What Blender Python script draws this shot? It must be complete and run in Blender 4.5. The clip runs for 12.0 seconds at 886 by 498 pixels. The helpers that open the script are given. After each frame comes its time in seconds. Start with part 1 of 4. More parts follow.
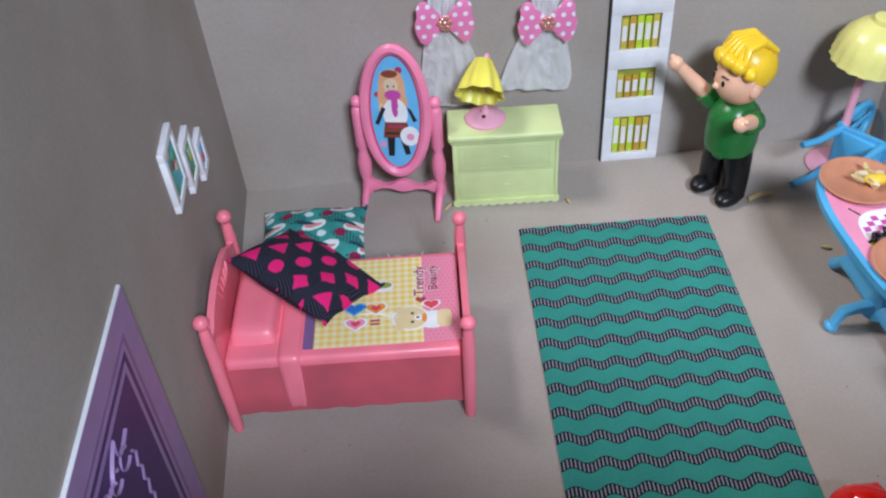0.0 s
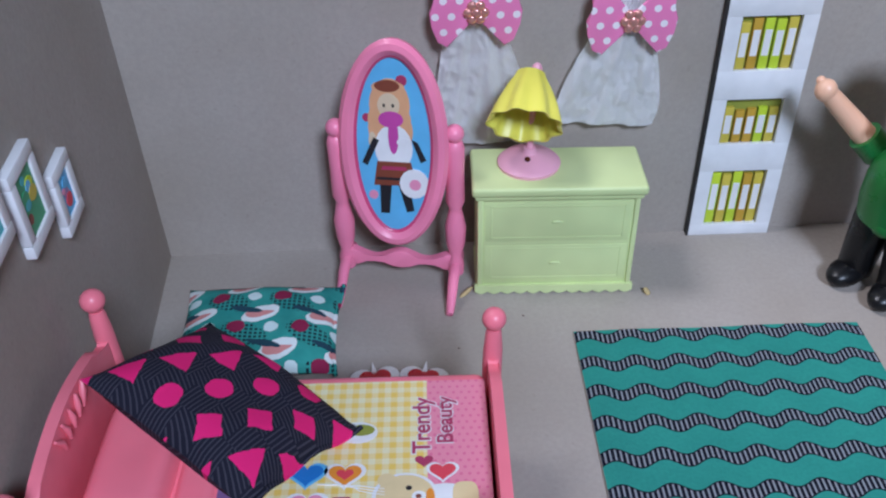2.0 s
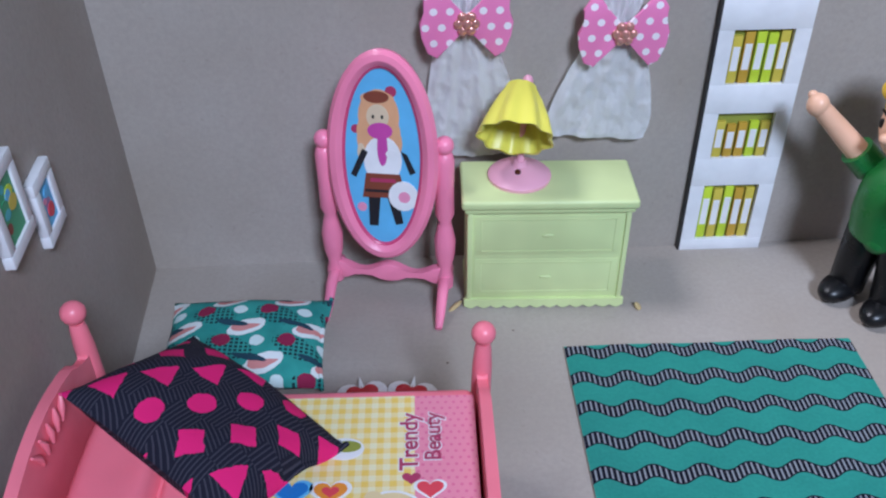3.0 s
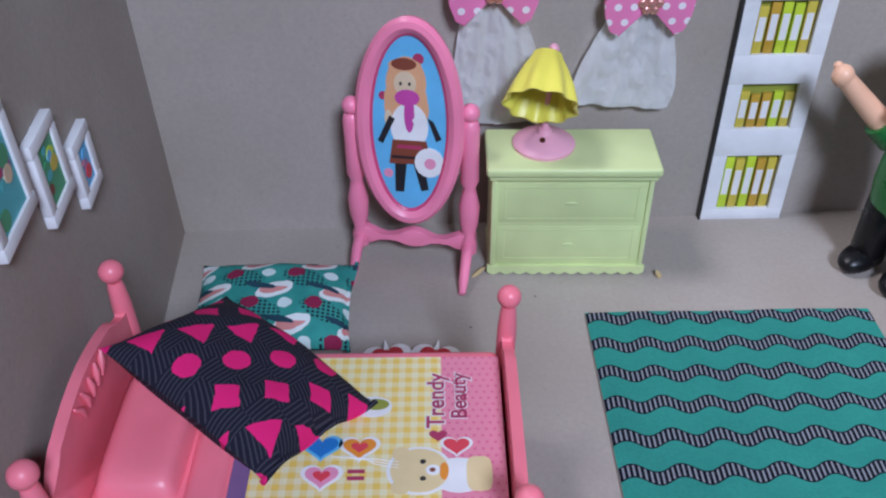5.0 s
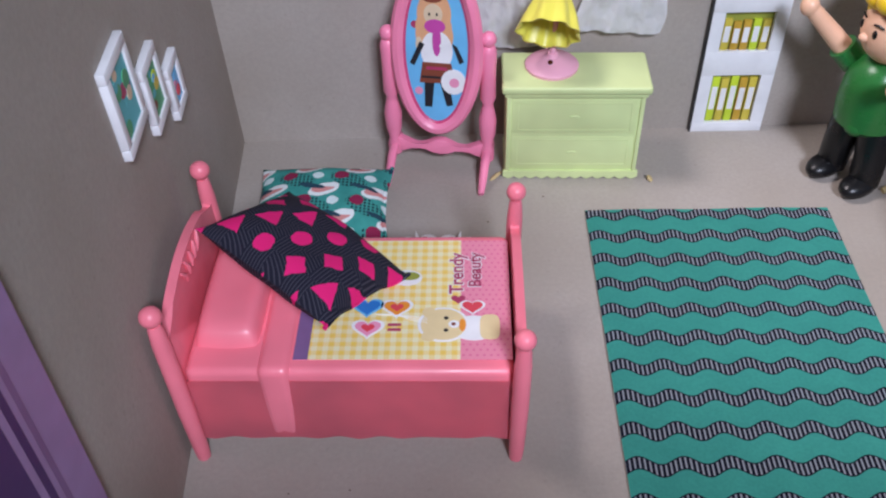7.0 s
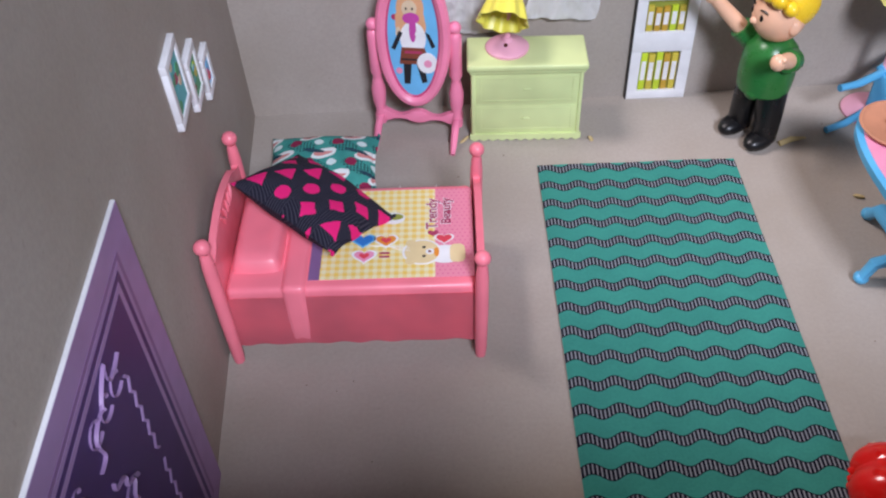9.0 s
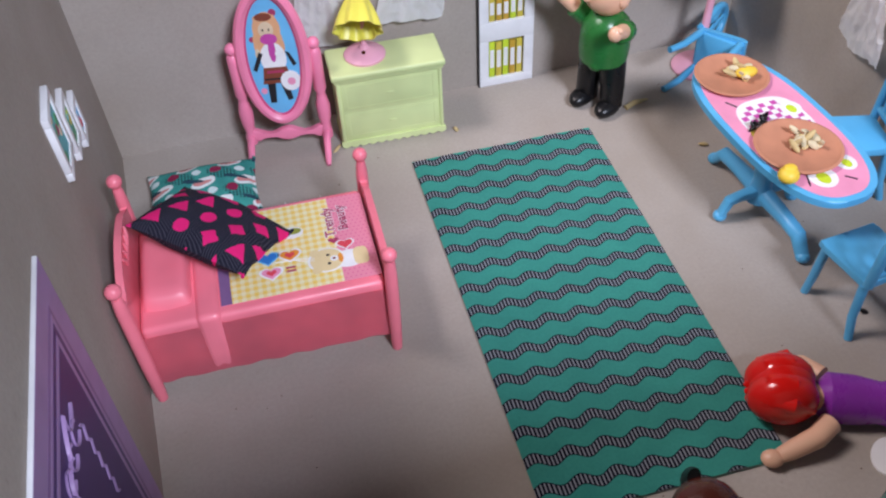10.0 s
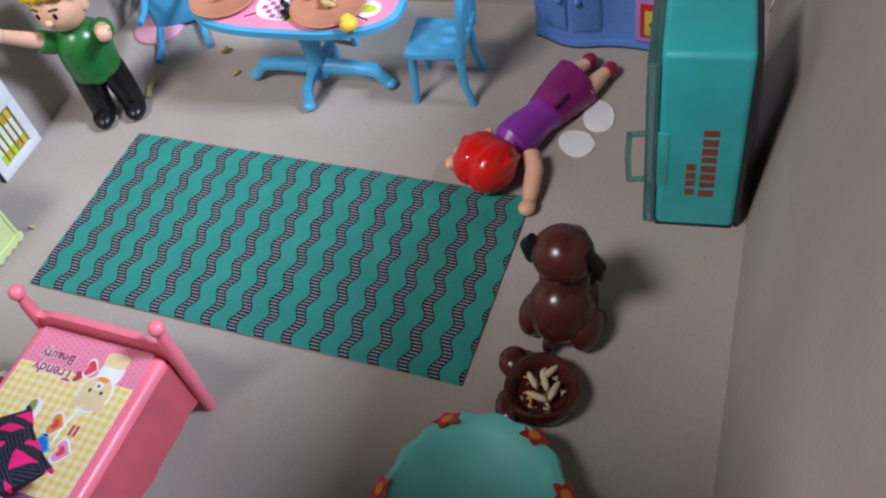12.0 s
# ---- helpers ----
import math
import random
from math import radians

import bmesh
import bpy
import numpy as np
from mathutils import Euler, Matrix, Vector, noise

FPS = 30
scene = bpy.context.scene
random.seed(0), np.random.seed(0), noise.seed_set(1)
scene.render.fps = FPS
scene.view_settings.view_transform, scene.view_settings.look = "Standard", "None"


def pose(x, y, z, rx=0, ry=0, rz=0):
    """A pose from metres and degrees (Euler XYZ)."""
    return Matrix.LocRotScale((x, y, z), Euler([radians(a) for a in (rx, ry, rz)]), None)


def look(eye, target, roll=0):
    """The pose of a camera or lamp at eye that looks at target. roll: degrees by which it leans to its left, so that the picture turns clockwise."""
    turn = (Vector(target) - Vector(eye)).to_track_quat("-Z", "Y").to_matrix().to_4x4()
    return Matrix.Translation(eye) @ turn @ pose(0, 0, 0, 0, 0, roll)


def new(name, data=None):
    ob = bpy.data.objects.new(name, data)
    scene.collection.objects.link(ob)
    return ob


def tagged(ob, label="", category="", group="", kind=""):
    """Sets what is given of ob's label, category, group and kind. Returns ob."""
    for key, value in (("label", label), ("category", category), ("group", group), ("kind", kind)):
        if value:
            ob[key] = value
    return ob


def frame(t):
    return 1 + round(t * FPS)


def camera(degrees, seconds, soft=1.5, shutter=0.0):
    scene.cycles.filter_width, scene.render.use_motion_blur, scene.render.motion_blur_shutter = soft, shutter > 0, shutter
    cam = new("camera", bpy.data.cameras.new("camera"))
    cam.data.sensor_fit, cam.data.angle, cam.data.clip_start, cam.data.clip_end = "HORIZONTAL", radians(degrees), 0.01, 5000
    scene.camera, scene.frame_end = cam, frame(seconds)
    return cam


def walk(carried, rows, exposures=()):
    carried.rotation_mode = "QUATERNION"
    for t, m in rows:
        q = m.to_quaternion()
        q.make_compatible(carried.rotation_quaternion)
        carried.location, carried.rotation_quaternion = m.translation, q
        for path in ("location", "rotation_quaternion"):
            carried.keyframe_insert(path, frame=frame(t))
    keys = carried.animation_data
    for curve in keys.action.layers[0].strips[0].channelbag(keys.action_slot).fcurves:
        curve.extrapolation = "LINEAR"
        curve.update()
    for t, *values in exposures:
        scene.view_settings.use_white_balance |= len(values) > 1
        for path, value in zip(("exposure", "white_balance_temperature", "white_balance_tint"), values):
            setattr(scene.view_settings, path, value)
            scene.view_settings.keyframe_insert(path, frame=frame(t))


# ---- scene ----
cam = camera(52.0, 12.0, soft=2.2)
PATH = [
    (0, (0.0785, -0.0459, 0.4307), (0.0730, 0.2517, 0.1634), -4.23),
    (0.5, (0.0772, 0.0430, 0.3694), (0.0645, 0.3439, 0.1062), -4.54),
    (1, (0.0660, 0.1358, 0.2891), (0.0498, 0.4358, 0.0250), -5.15),
    (1.5, (0.0653, 0.1308, 0.2897), (0.0590, 0.4344, 0.0294), -2.63),
    (2, (0.0644, 0.1325, 0.2951), (0.0640, 0.4497, 0.0514), -1.21),
    (2.5, (0.0641, 0.1319, 0.2931), (0.0638, 0.4531, 0.0547), -0.36),
    (3, (0.0646, 0.1363, 0.2914), (0.0689, 0.4573, 0.0528), -0.41),
    (5, (0.0599, 0.1294, 0.2937), (0.0577, 0.4427, 0.0451), -0.45),
    (5.5, (0.0510, 0.1271, 0.2911), (0.0429, 0.4367, 0.0379), -1.43),
    (6, (0.0518, 0.0956, 0.3230), (0.0376, 0.3969, 0.0603), -1.96),
    (6.5, (0.0574, 0.0711, 0.3374), (0.0422, 0.3658, 0.0673), -1.85),
    (8.5, (0.0758, 0.0471, 0.3528), (0.0649, 0.3271, 0.0674), -2.32),
    (9, (0.0742, -0.0321, 0.4085), (0.0643, 0.2489, 0.1239), -2.69),
    (9.5, (0.0631, -0.0719, 0.4317), (0.0559, 0.2065, 0.1446), -2.12),
    (10, (0.0456, -0.0495, 0.4232), (0.1000, 0.2256, 0.1380), -3.18),
    (10.5, (0.0218, -0.0291, 0.4140), (0.1477, 0.2014, 0.1123), -9.27),
    (11, (-0.0313, -0.0123, 0.4066), (0.1492, 0.1691, 0.0993), -11.32),
    (11.2, (-0.0573, 0.0032, 0.4099), (0.1441, 0.1583, 0.1011), -11.23),
    (11.5, (-0.0708, 0.0088, 0.4168), (0.1351, 0.1536, 0.1060), -12.78),
    (12, (-0.0739, 0.0213, 0.4217), (0.1399, 0.1535, 0.1106), -13.93),
]
walk(cam, [(t, look(eye, target, roll)) for t, eye, target, roll in PATH], [(0.0, -0.28, 6250, 15), (0.5, -0.35, 6200, 16), (1.0, -0.78, 6050, 15), (1.5, -0.66, 5850, 15),
     (2.5, -0.38, 5700, 15), (5.5, -0.5, 5900, 19), (6.5, -0.3, 6250, 20), (8.5, -0.25, 6450, 21), (9.5, -0.1, 6600, 21), (10.5, -0.34, 6250, 19), (12.0, -0.12, 6150, 16)])

# ---- world and light ----
world = bpy.data.worlds.new("world")
scene.world = world
world.use_nodes = True
wn = world.node_tree
sky = wn.nodes.new("ShaderNodeTexSky")
sky.sky_type, sky.sun_disc = "NISHITA", False
sky.sun_elevation, sky.sun_rotation = radians(40), radians(150)
wn.links.new(sky.outputs[0], wn.nodes["Background"].inputs[0])
wn.nodes["Background"].inputs[1].default_value = 0.003


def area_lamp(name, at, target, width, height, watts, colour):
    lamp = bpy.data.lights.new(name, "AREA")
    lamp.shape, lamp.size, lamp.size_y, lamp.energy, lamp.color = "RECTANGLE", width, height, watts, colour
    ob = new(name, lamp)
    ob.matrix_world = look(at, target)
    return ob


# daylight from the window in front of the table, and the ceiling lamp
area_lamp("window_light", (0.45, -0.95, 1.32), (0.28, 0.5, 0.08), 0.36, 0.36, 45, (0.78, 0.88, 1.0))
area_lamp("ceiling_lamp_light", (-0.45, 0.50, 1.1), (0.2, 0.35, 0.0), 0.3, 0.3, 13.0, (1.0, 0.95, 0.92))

CM = 0.01


# ---- materials ----
def mix_rgb(nt, fac, a, b):
    n = nt.nodes.new("ShaderNodeMix")
    n.data_type = "RGBA"
    for sock, v in ((n.inputs[0], fac), (n.inputs[6], a), (n.inputs[7], b)):
        if isinstance(v, bpy.types.NodeSocket):
            nt.links.new(v, sock)
        elif isinstance(v, tuple):
            sock.default_value = (*v, 1) if len(v) == 3 else v
        else:
            sock.default_value = v
    return n.outputs[2]


def mth(nt, op, a, b=0.0, c=0.0):
    n = nt.nodes.new("ShaderNodeMath")
    n.operation = op
    for sock, v in zip(n.inputs, (a, b, c)):
        if isinstance(v, bpy.types.NodeSocket):
            nt.links.new(v, sock)
        else:
            sock.default_value = v
    return n.outputs[0]


def local_cm(nt):
    """Object coordinates in centimetres, as three sockets."""
    t = nt.nodes.new("ShaderNodeTexCoord")
    s = nt.nodes.new("ShaderNodeSeparateXYZ")
    nt.links.new(t.outputs["Object"], s.inputs[0])
    return [mth(nt, "MULTIPLY", s.outputs[k], 100.0) for k in range(3)]


def noise_tex(nt, scale, detail=3.0, rough=0.55):
    t = nt.nodes.new("ShaderNodeTexCoord")
    n = nt.nodes.new("ShaderNodeTexNoise")
    n.inputs["Scale"].default_value, n.inputs["Detail"].default_value, n.inputs["Roughness"].default_value = scale, detail, rough
    nt.links.new(t.outputs["Object"], n.inputs["Vector"])
    return n.outputs[0]


def ramp(nt, fac, lo, hi):
    n = nt.nodes.new("ShaderNodeMapRange")
    nt.links.new(fac, n.inputs[0])
    n.inputs[1].default_value, n.inputs[2].default_value = lo, hi
    return n.outputs[0]


def add_bump(nt, height, strength, distance):
    b = nt.nodes.new("ShaderNodeBump")
    b.inputs["Strength"].default_value, b.inputs["Distance"].default_value = strength, distance
    nt.links.new(height, b.inputs["Height"])
    nt.links.new(b.outputs[0], nt.nodes["Principled BSDF"].inputs["Normal"])


def base_mat(name, rough=0.5, metal=0.0):
    m = bpy.data.materials.new(name)
    m.use_nodes = True
    p = m.node_tree.nodes["Principled BSDF"]
    p.inputs["Roughness"].default_value, p.inputs["Metallic"].default_value = rough, metal
    return m, m.node_tree, p


def set_colour(nt, p, v):
    if isinstance(v, tuple):
        p.inputs["Base Color"].default_value = (*v, 1)
    else:
        nt.links.new(v, p.inputs["Base Color"])


def plastic(name, col, rough=0.38, vary=0.10, grain=0.08, transmission=0.0, alpha=1.0):
    """Moulded toy plastic: slight mottling, faint scratches and a fine uneven skin."""
    m, nt, p = base_mat(name, rough)
    big = ramp(nt, noise_tex(nt, 25, 2), 0.3, 0.7)
    fine = noise_tex(nt, 900, 2)
    dark = tuple(c * (1 - vary * 1.6) for c in col)
    light = tuple(min(1, c * (1 + vary * 0.5) + 0.004) for c in col)
    set_colour(nt, p, mix_rgb(nt, big, dark, light))
    r = mth(nt, "ADD", mth(nt, "MULTIPLY", ramp(nt, noise_tex(nt, 140, 4), 0.3, 0.7), 0.16), rough - 0.06)
    nt.links.new(r, p.inputs["Roughness"])
    add_bump(nt, mth(nt, "ADD", fine, mth(nt, "MULTIPLY", big, 2.0)), grain, 0.0004)
    p.inputs["Transmission Weight"].default_value = transmission
    p.inputs["Alpha"].default_value = alpha
    return m


def card(name, col, spots=0.18, rough=0.9, warm=0.06):
    """Grey board: fibres, pale and dark specks, faint stains."""
    m, nt, p = base_mat(name, rough)
    p.inputs["Specular IOR Level"].default_value = 0.25
    stain = ramp(nt, noise_tex(nt, 9, 4), 0.3, 0.75)
    grain = noise_tex(nt, 420, 4, 0.7)
    speck = ramp(nt, noise_tex(nt, 260, 1), 0.70, 0.78)
    c1 = mix_rgb(nt, stain, tuple(c * 0.82 * k for c, k in zip(col, (1.05, 1.0, 0.93))), tuple(c * 1.07 for c in col))
    c2 = mix_rgb(nt, mth(nt, "MULTIPLY", ramp(nt, grain, 0.35, 0.65), 0.26), c1, tuple(c * 0.62 for c in col))
    c3 = mix_rgb(nt, mth(nt, "MULTIPLY", speck, spots), c2, (col[0] * 0.45, col[1] * 0.42, col[2] * 0.4))
    set_colour(nt, p, c3)
    add_bump(nt, grain, 0.25, 0.0004)
    return m


def paper(name, col, rough=0.6, vary=0.05):
    m, nt, p = base_mat(name, rough)
    n = ramp(nt, noise_tex(nt, 60, 4), 0.3, 0.7)
    set_colour(nt, p, mix_rgb(nt, n, tuple(c * (1 - vary * 2) for c in col), tuple(min(1, c * (1 + vary)) for c in col)))
    add_bump(nt, noise_tex(nt, 500, 2), 0.08, 0.0003)
    return m


def carpet_mat():
    m, nt, p = base_mat("carpet_print", 0.85)
    p.inputs["Specular IOR Level"].default_value = 0.2
    x, y, z = local_cm(nt)
    wob = mth(nt, "MULTIPLY", mth(nt, "SINE", mth(nt, "MULTIPLY_ADD", x, 2 * math.pi / 1.98, 5.44)), 0.20)
    v = mth(nt, "ADD", y, wob)
    f = mth(nt, "ABSOLUTE", mth(nt, "SUBTRACT", mth(nt, "FRACT", mth(nt, "DIVIDE", mth(nt, "ADD", v, -0.575), 1.81)), 0.5))
    d = mth(nt, "MULTIPLY", f, 1.81)
    band = mth(nt, "LESS_THAN", d, 0.34)
    core = mth(nt, "LESS_THAN", d, 0.27)
    rung = mth(nt, "LESS_THAN", mth(nt, "FRACT", mth(nt, "DIVIDE", x, 0.22)), 0.38)
    n = ramp(nt, noise_tex(nt, 30, 3), 0.3, 0.7)
    weave = noise_tex(nt, 700, 2)
    teal = mix_rgb(nt, n, (0.062, 0.42, 0.355), (0.078, 0.50, 0.42))
    teal = mix_rgb(nt, mth(nt, "MULTIPLY", ramp(nt, weave, 0.3, 0.7), 0.2), teal, (0.02, 0.19, 0.15))
    c = mix_rgb(nt, band, teal, (0.012, 0.012, 0.028))
    c = mix_rgb(nt, mth(nt, "MULTIPLY", core, rung), c, (0.44, 0.46, 0.52))
    stain = ramp(nt, noise_tex(nt, 14, 2), 0.68, 0.82)
    c = mix_rgb(nt, mth(nt, "MULTIPLY", stain, 0.3), c, (0.03, 0.12, 0.09))
    set_colour(nt, p, c)
    add_bump(nt, weave, 0.3, 0.0004)
    return m


def gingham_mat():
    m, nt, p = base_mat("gingham_print", 0.42)
    x, y, z = local_cm(nt)
    sx = mth(nt, "LESS_THAN", mth(nt, "FRACT", mth(nt, "DIVIDE", x, 0.46)), 0.5)
    sy = mth(nt, "LESS_THAN", mth(nt, "FRACT", mth(nt, "DIVIDE", y, 0.46)), 0.5)
    s = mth(nt, "MULTIPLY", mth(nt, "ADD", sx, sy), 0.5)
    set_colour(nt, p, mix_rgb(nt, s, (0.82, 0.76, 0.50), (0.83, 0.58, 0.12)))
    return m


def dotted_mat(name, ground, dot, step, radius, rough=0.45, upright=False):
    m, nt, p = base_mat(name, rough)
    x, y, z = local_cm(nt)
    y = z if upright else y
    row = mth(nt, "FLOOR", mth(nt, "DIVIDE", y, step))
    xs = mth(nt, "ADD", mth(nt, "DIVIDE", x, step), mth(nt, "MULTIPLY", row, 0.5))
    dx = mth(nt, "SUBTRACT", mth(nt, "FRACT", xs), 0.5)
    dy = mth(nt, "SUBTRACT", mth(nt, "FRACT", mth(nt, "DIVIDE", y, step)), 0.5)
    d = mth(nt, "SQRT", mth(nt, "ADD", mth(nt, "MULTIPLY", dx, dx), mth(nt, "MULTIPLY", dy, dy)))
    set_colour(nt, p, mix_rgb(nt, mth(nt, "LESS_THAN", d, radius / step), ground, dot))
    return m


def cells(nt, x, y, sx, sy, shift=0.5, ox=0.0, oy=0.0):
    """Offsets from the middle of each cell of a staggered grid, in cm, and the cell's row and column."""
    v = mth(nt, "DIVIDE", mth(nt, "ADD", y, oy), sy)
    row = mth(nt, "FLOOR", v)
    u = mth(nt, "ADD", mth(nt, "DIVIDE", mth(nt, "ADD", x, ox), sx), mth(nt, "MULTIPLY", row, shift))
    col = mth(nt, "FLOOR", u)
    dx = mth(nt, "MULTIPLY", mth(nt, "SUBTRACT", mth(nt, "FRACT", u), 0.5), sx)
    dy = mth(nt, "MULTIPLY", mth(nt, "SUBTRACT", mth(nt, "FRACT", v), 0.5), sy)
    return dx, dy, row, col


def cloth_bump(nt):
    add_bump(nt, noise_tex(nt, 500, 3), 0.35, 0.0005)


def navy_cloth():
    m, nt, p = base_mat("navy_cloth_pink_shapes", 0.85)
    p.inputs["Specular IOR Level"].default_value = 0.2
    x, y, z = local_cm(nt)
    dx, dy, row, col = cells(nt, x, y, 1.75, 1.3)
    ax, ay = mth(nt, "ABSOLUTE", dx), mth(nt, "ABSOLUTE", dy)
    circ = mth(nt, "SQRT", mth(nt, "ADD", mth(nt, "MULTIPLY", dx, dx), mth(nt, "MULTIPLY", dy, dy)))
    tri = mth(nt, "MAXIMUM", mth(nt, "ADD", mth(nt, "MULTIPLY", ax, 1.1), mth(nt, "MULTIPLY", dy, 0.6)), mth(nt, "MULTIPLY", dy, -1.2))
    dia = mth(nt, "MULTIPLY", mth(nt, "ADD", ax, ay), 0.78)
    kind = mth(nt, "FLOORED_MODULO", mth(nt, "ADD", row, mth(nt, "MULTIPLY", col, 2.0)), 3.0)
    d = mth(nt, "ADD", mth(nt, "MULTIPLY", circ, mth(nt, "LESS_THAN", kind, 0.5)),
            mth(nt, "ADD", mth(nt, "MULTIPLY", tri, mth(nt, "COMPARE", kind, 1.0, 0.4)), mth(nt, "MULTIPLY", dia, mth(nt, "GREATER_THAN", kind, 1.5))))
    edge = mth(nt, "MULTIPLY", mth(nt, "SUBTRACT", noise_tex(nt, 260, 2), 0.5), 0.22)
    shape = mth(nt, "LESS_THAN", mth(nt, "ADD", d, edge), 0.43)
    px, py, prow, pcol = cells(nt, x, y, 1.1, 0.9, 0.37, 0.3, 0.2)
    way = mth(nt, "FLOORED_MODULO", mth(nt, "ADD", prow, pcol), 2.0)
    across = mth(nt, "FRACT", mth(nt, "MULTIPLY", mth(nt, "ADD", mth(nt, "MULTIPLY", px, way), mth(nt, "MULTIPLY", mth(nt, "ADD", py, mth(nt, "MULTIPLY", px, 0.5)), mth(nt, "SUBTRACT", 1.0, way))), 6.5))
    line = mth(nt, "MULTIPLY", mth(nt, "LESS_THAN", across, 0.3), 0.5)
    c = mix_rgb(nt, line, (0.012, 0.012, 0.024), (0.085, 0.08, 0.11))
    c = mix_rgb(nt, shape, c, (0.75, 0.018, 0.17))
    set_colour(nt, p, c)
    cloth_bump(nt)
    return m


def teal_cloth():
    m, nt, p = base_mat("teal_cloth_mixed_shapes", 0.85)
    p.inputs["Specular IOR Level"].default_value = 0.2
    x, y, z = local_cm(nt)
    c = mix_rgb(nt, ramp(nt, noise_tex(nt, 90, 2), 0.3, 0.7), (0.03, 0.24, 0.22), (0.05, 0.33, 0.29))

    def layer(c, ox, oy, radius, col, stretch=1.0, skew=0.0, dots=False, half=False):
        dx, dy, row, k = cells(nt, x, y, 2.9, 2.1, 0.35, ox, oy)
        sx = mth(nt, "ADD", mth(nt, "MULTIPLY", dx, 1 / stretch), mth(nt, "MULTIPLY", dy, skew))
        d = mth(nt, "SQRT", mth(nt, "ADD", mth(nt, "MULTIPLY", sx, sx), mth(nt, "MULTIPLY", dy, dy)))
        d = mth(nt, "ADD", d, mth(nt, "MULTIPLY", mth(nt, "SUBTRACT", noise_tex(nt, 200, 2), 0.5), 0.2))
        f = mth(nt, "LESS_THAN", d, radius)
        if half:
            f = mth(nt, "MULTIPLY", f, mth(nt, "LESS_THAN", dy, 0.02))
        if dots:
            g = mth(nt, "MULTIPLY", mth(nt, "LESS_THAN", mth(nt, "FRACT", mth(nt, "MULTIPLY", x, 4.5)), 0.62), mth(nt, "LESS_THAN", mth(nt, "FRACT", mth(nt, "MULTIPLY", y, 4.5)), 0.62))
            f = mth(nt, "MULTIPLY", f, g)
        return mix_rgb(nt, f, c, col)

    c = layer(c, 0.0, 0.0, 0.72, (0.012, 0.03, 0.04), 1.3, 0.5, dots=True)
    c = layer(c, 1.3, 0.9, 0.55, (0.72, 0.78, 0.78), 1.35, -0.5)
    c = layer(c, 1.3, 0.75, 0.45, (0.62, 0.26, 0.25), 1.35, -0.5, half=True)
    c = layer(c, 2.3, 1.7, 0.40, (0.26, 0.02, 0.07))
    c = layer(c, 0.7, 1.75, 0.32, (0.62, 0.76, 0.76))
    c = layer(c, 2.0, 0.6, 0.25, (0.02, 0.06, 0.09), 2.2, 0.9)
    set_colour(nt, p, c)
    cloth_bump(nt)
    return m


def film_mat():
    """Crinkled white translucent plastic film."""
    m, nt, p = base_mat("white_plastic_film", 0.28)
    set_colour(nt, p, (0.97, 0.97, 0.98))
    p.inputs["Alpha"].default_value = 0.98
    p.inputs["Subsurface Weight"].default_value = 0.0
    add_bump(nt, noise_tex(nt, 130, 4, 0.7), 0.42, 0.0022)
    return m


GREY = card("grey_board", (0.402, 0.362, 0.330))
WOOD = paper("table_wood", (0.30, 0.19, 0.11), 0.5, 0.2)
PINK = plastic("pink_plastic", (0.93, 0.215, 0.285), 0.36)
PINK2 = plastic("rose_plastic", (0.95, 0.26, 0.42), 0.34)
PALEPINK = plastic("pale_pink_plastic", (0.83, 0.40, 0.52), 0.35)
LIME = plastic("pale_green_plastic", (0.66, 0.76, 0.36), 0.42)
YELLOW = plastic("yellow_plastic", (0.80, 0.74, 0.10), 0.36)
PALEYEL = plastic("pale_yellow_plastic", (0.76, 0.74, 0.24), 0.30)
BLUE = plastic("sky_blue_plastic", (0.085, 0.42, 0.72), 0.36)
KBLUE = plastic("cornflower_plastic", (0.12, 0.27, 0.66), 0.30)
KLILAC = plastic("lilac_plastic", (0.48, 0.24, 0.58), 0.35)
TEAL = plastic("turquoise_plastic", (0.035, 0.46, 0.47), 0.40)
TEALPALE = plastic("mint_plastic", (0.15, 0.62, 0.53), 0.5)
GLASSTEAL = plastic("clear_teal_plastic", (0.30, 0.62, 0.58), 0.12, 0.02, 0.02, transmission=0.85)
# near-black for dark edges, and for shade painted at plinth and fridge back
DARK = plastic("dark_trim_and_shade", (0.02, 0.02, 0.022), 0.5)
CHROME, _nt, _p = base_mat("chrome", 0.16, 1.0)
set_colour(_nt, _p, (0.78, 0.78, 0.80))
add_bump(_nt, noise_tex(_nt, 120, 2), 0.15, 0.0008)
BROWN = plastic("brown_plastic", (0.072, 0.016, 0.010), 0.22)
BLACK = plastic("black_plastic", (0.004, 0.004, 0.005), 0.3)
BLACK.node_tree.nodes["Principled BSDF"].inputs["Specular IOR Level"].default_value = 0.35
SKIN = plastic("skin_plastic", (0.82, 0.48, 0.32), 0.38)
GREEN = plastic("green_plastic", (0.015, 0.155, 0.03), 0.30)
HAIRY = plastic("yellow_hair_plastic", (0.88, 0.58, 0.02), 0.28)
HAIRR = plastic("red_hair_plastic", (0.68, 0.010, 0.006), 0.16)
VIOLET = plastic("violet_plastic", (0.26, 0.03, 0.37), 0.26)
MAROON = plastic("plum_plastic", (0.23, 0.012, 0.14), 0.24)
WHITE = paper("white_card", (0.78, 0.79, 0.82), 0.55)
WHITEPL = plastic("white_plastic", (0.80, 0.79, 0.78), 0.3)
RED = plastic("red_plastic", (0.50, 0.02, 0.02), 0.3)
CLAY = paper("terracotta_plate", (0.50, 0.215, 0.125), 0.75, 0.08)
SEED = paper("seeds", (0.62, 0.47, 0.22), 0.7, 0.2)
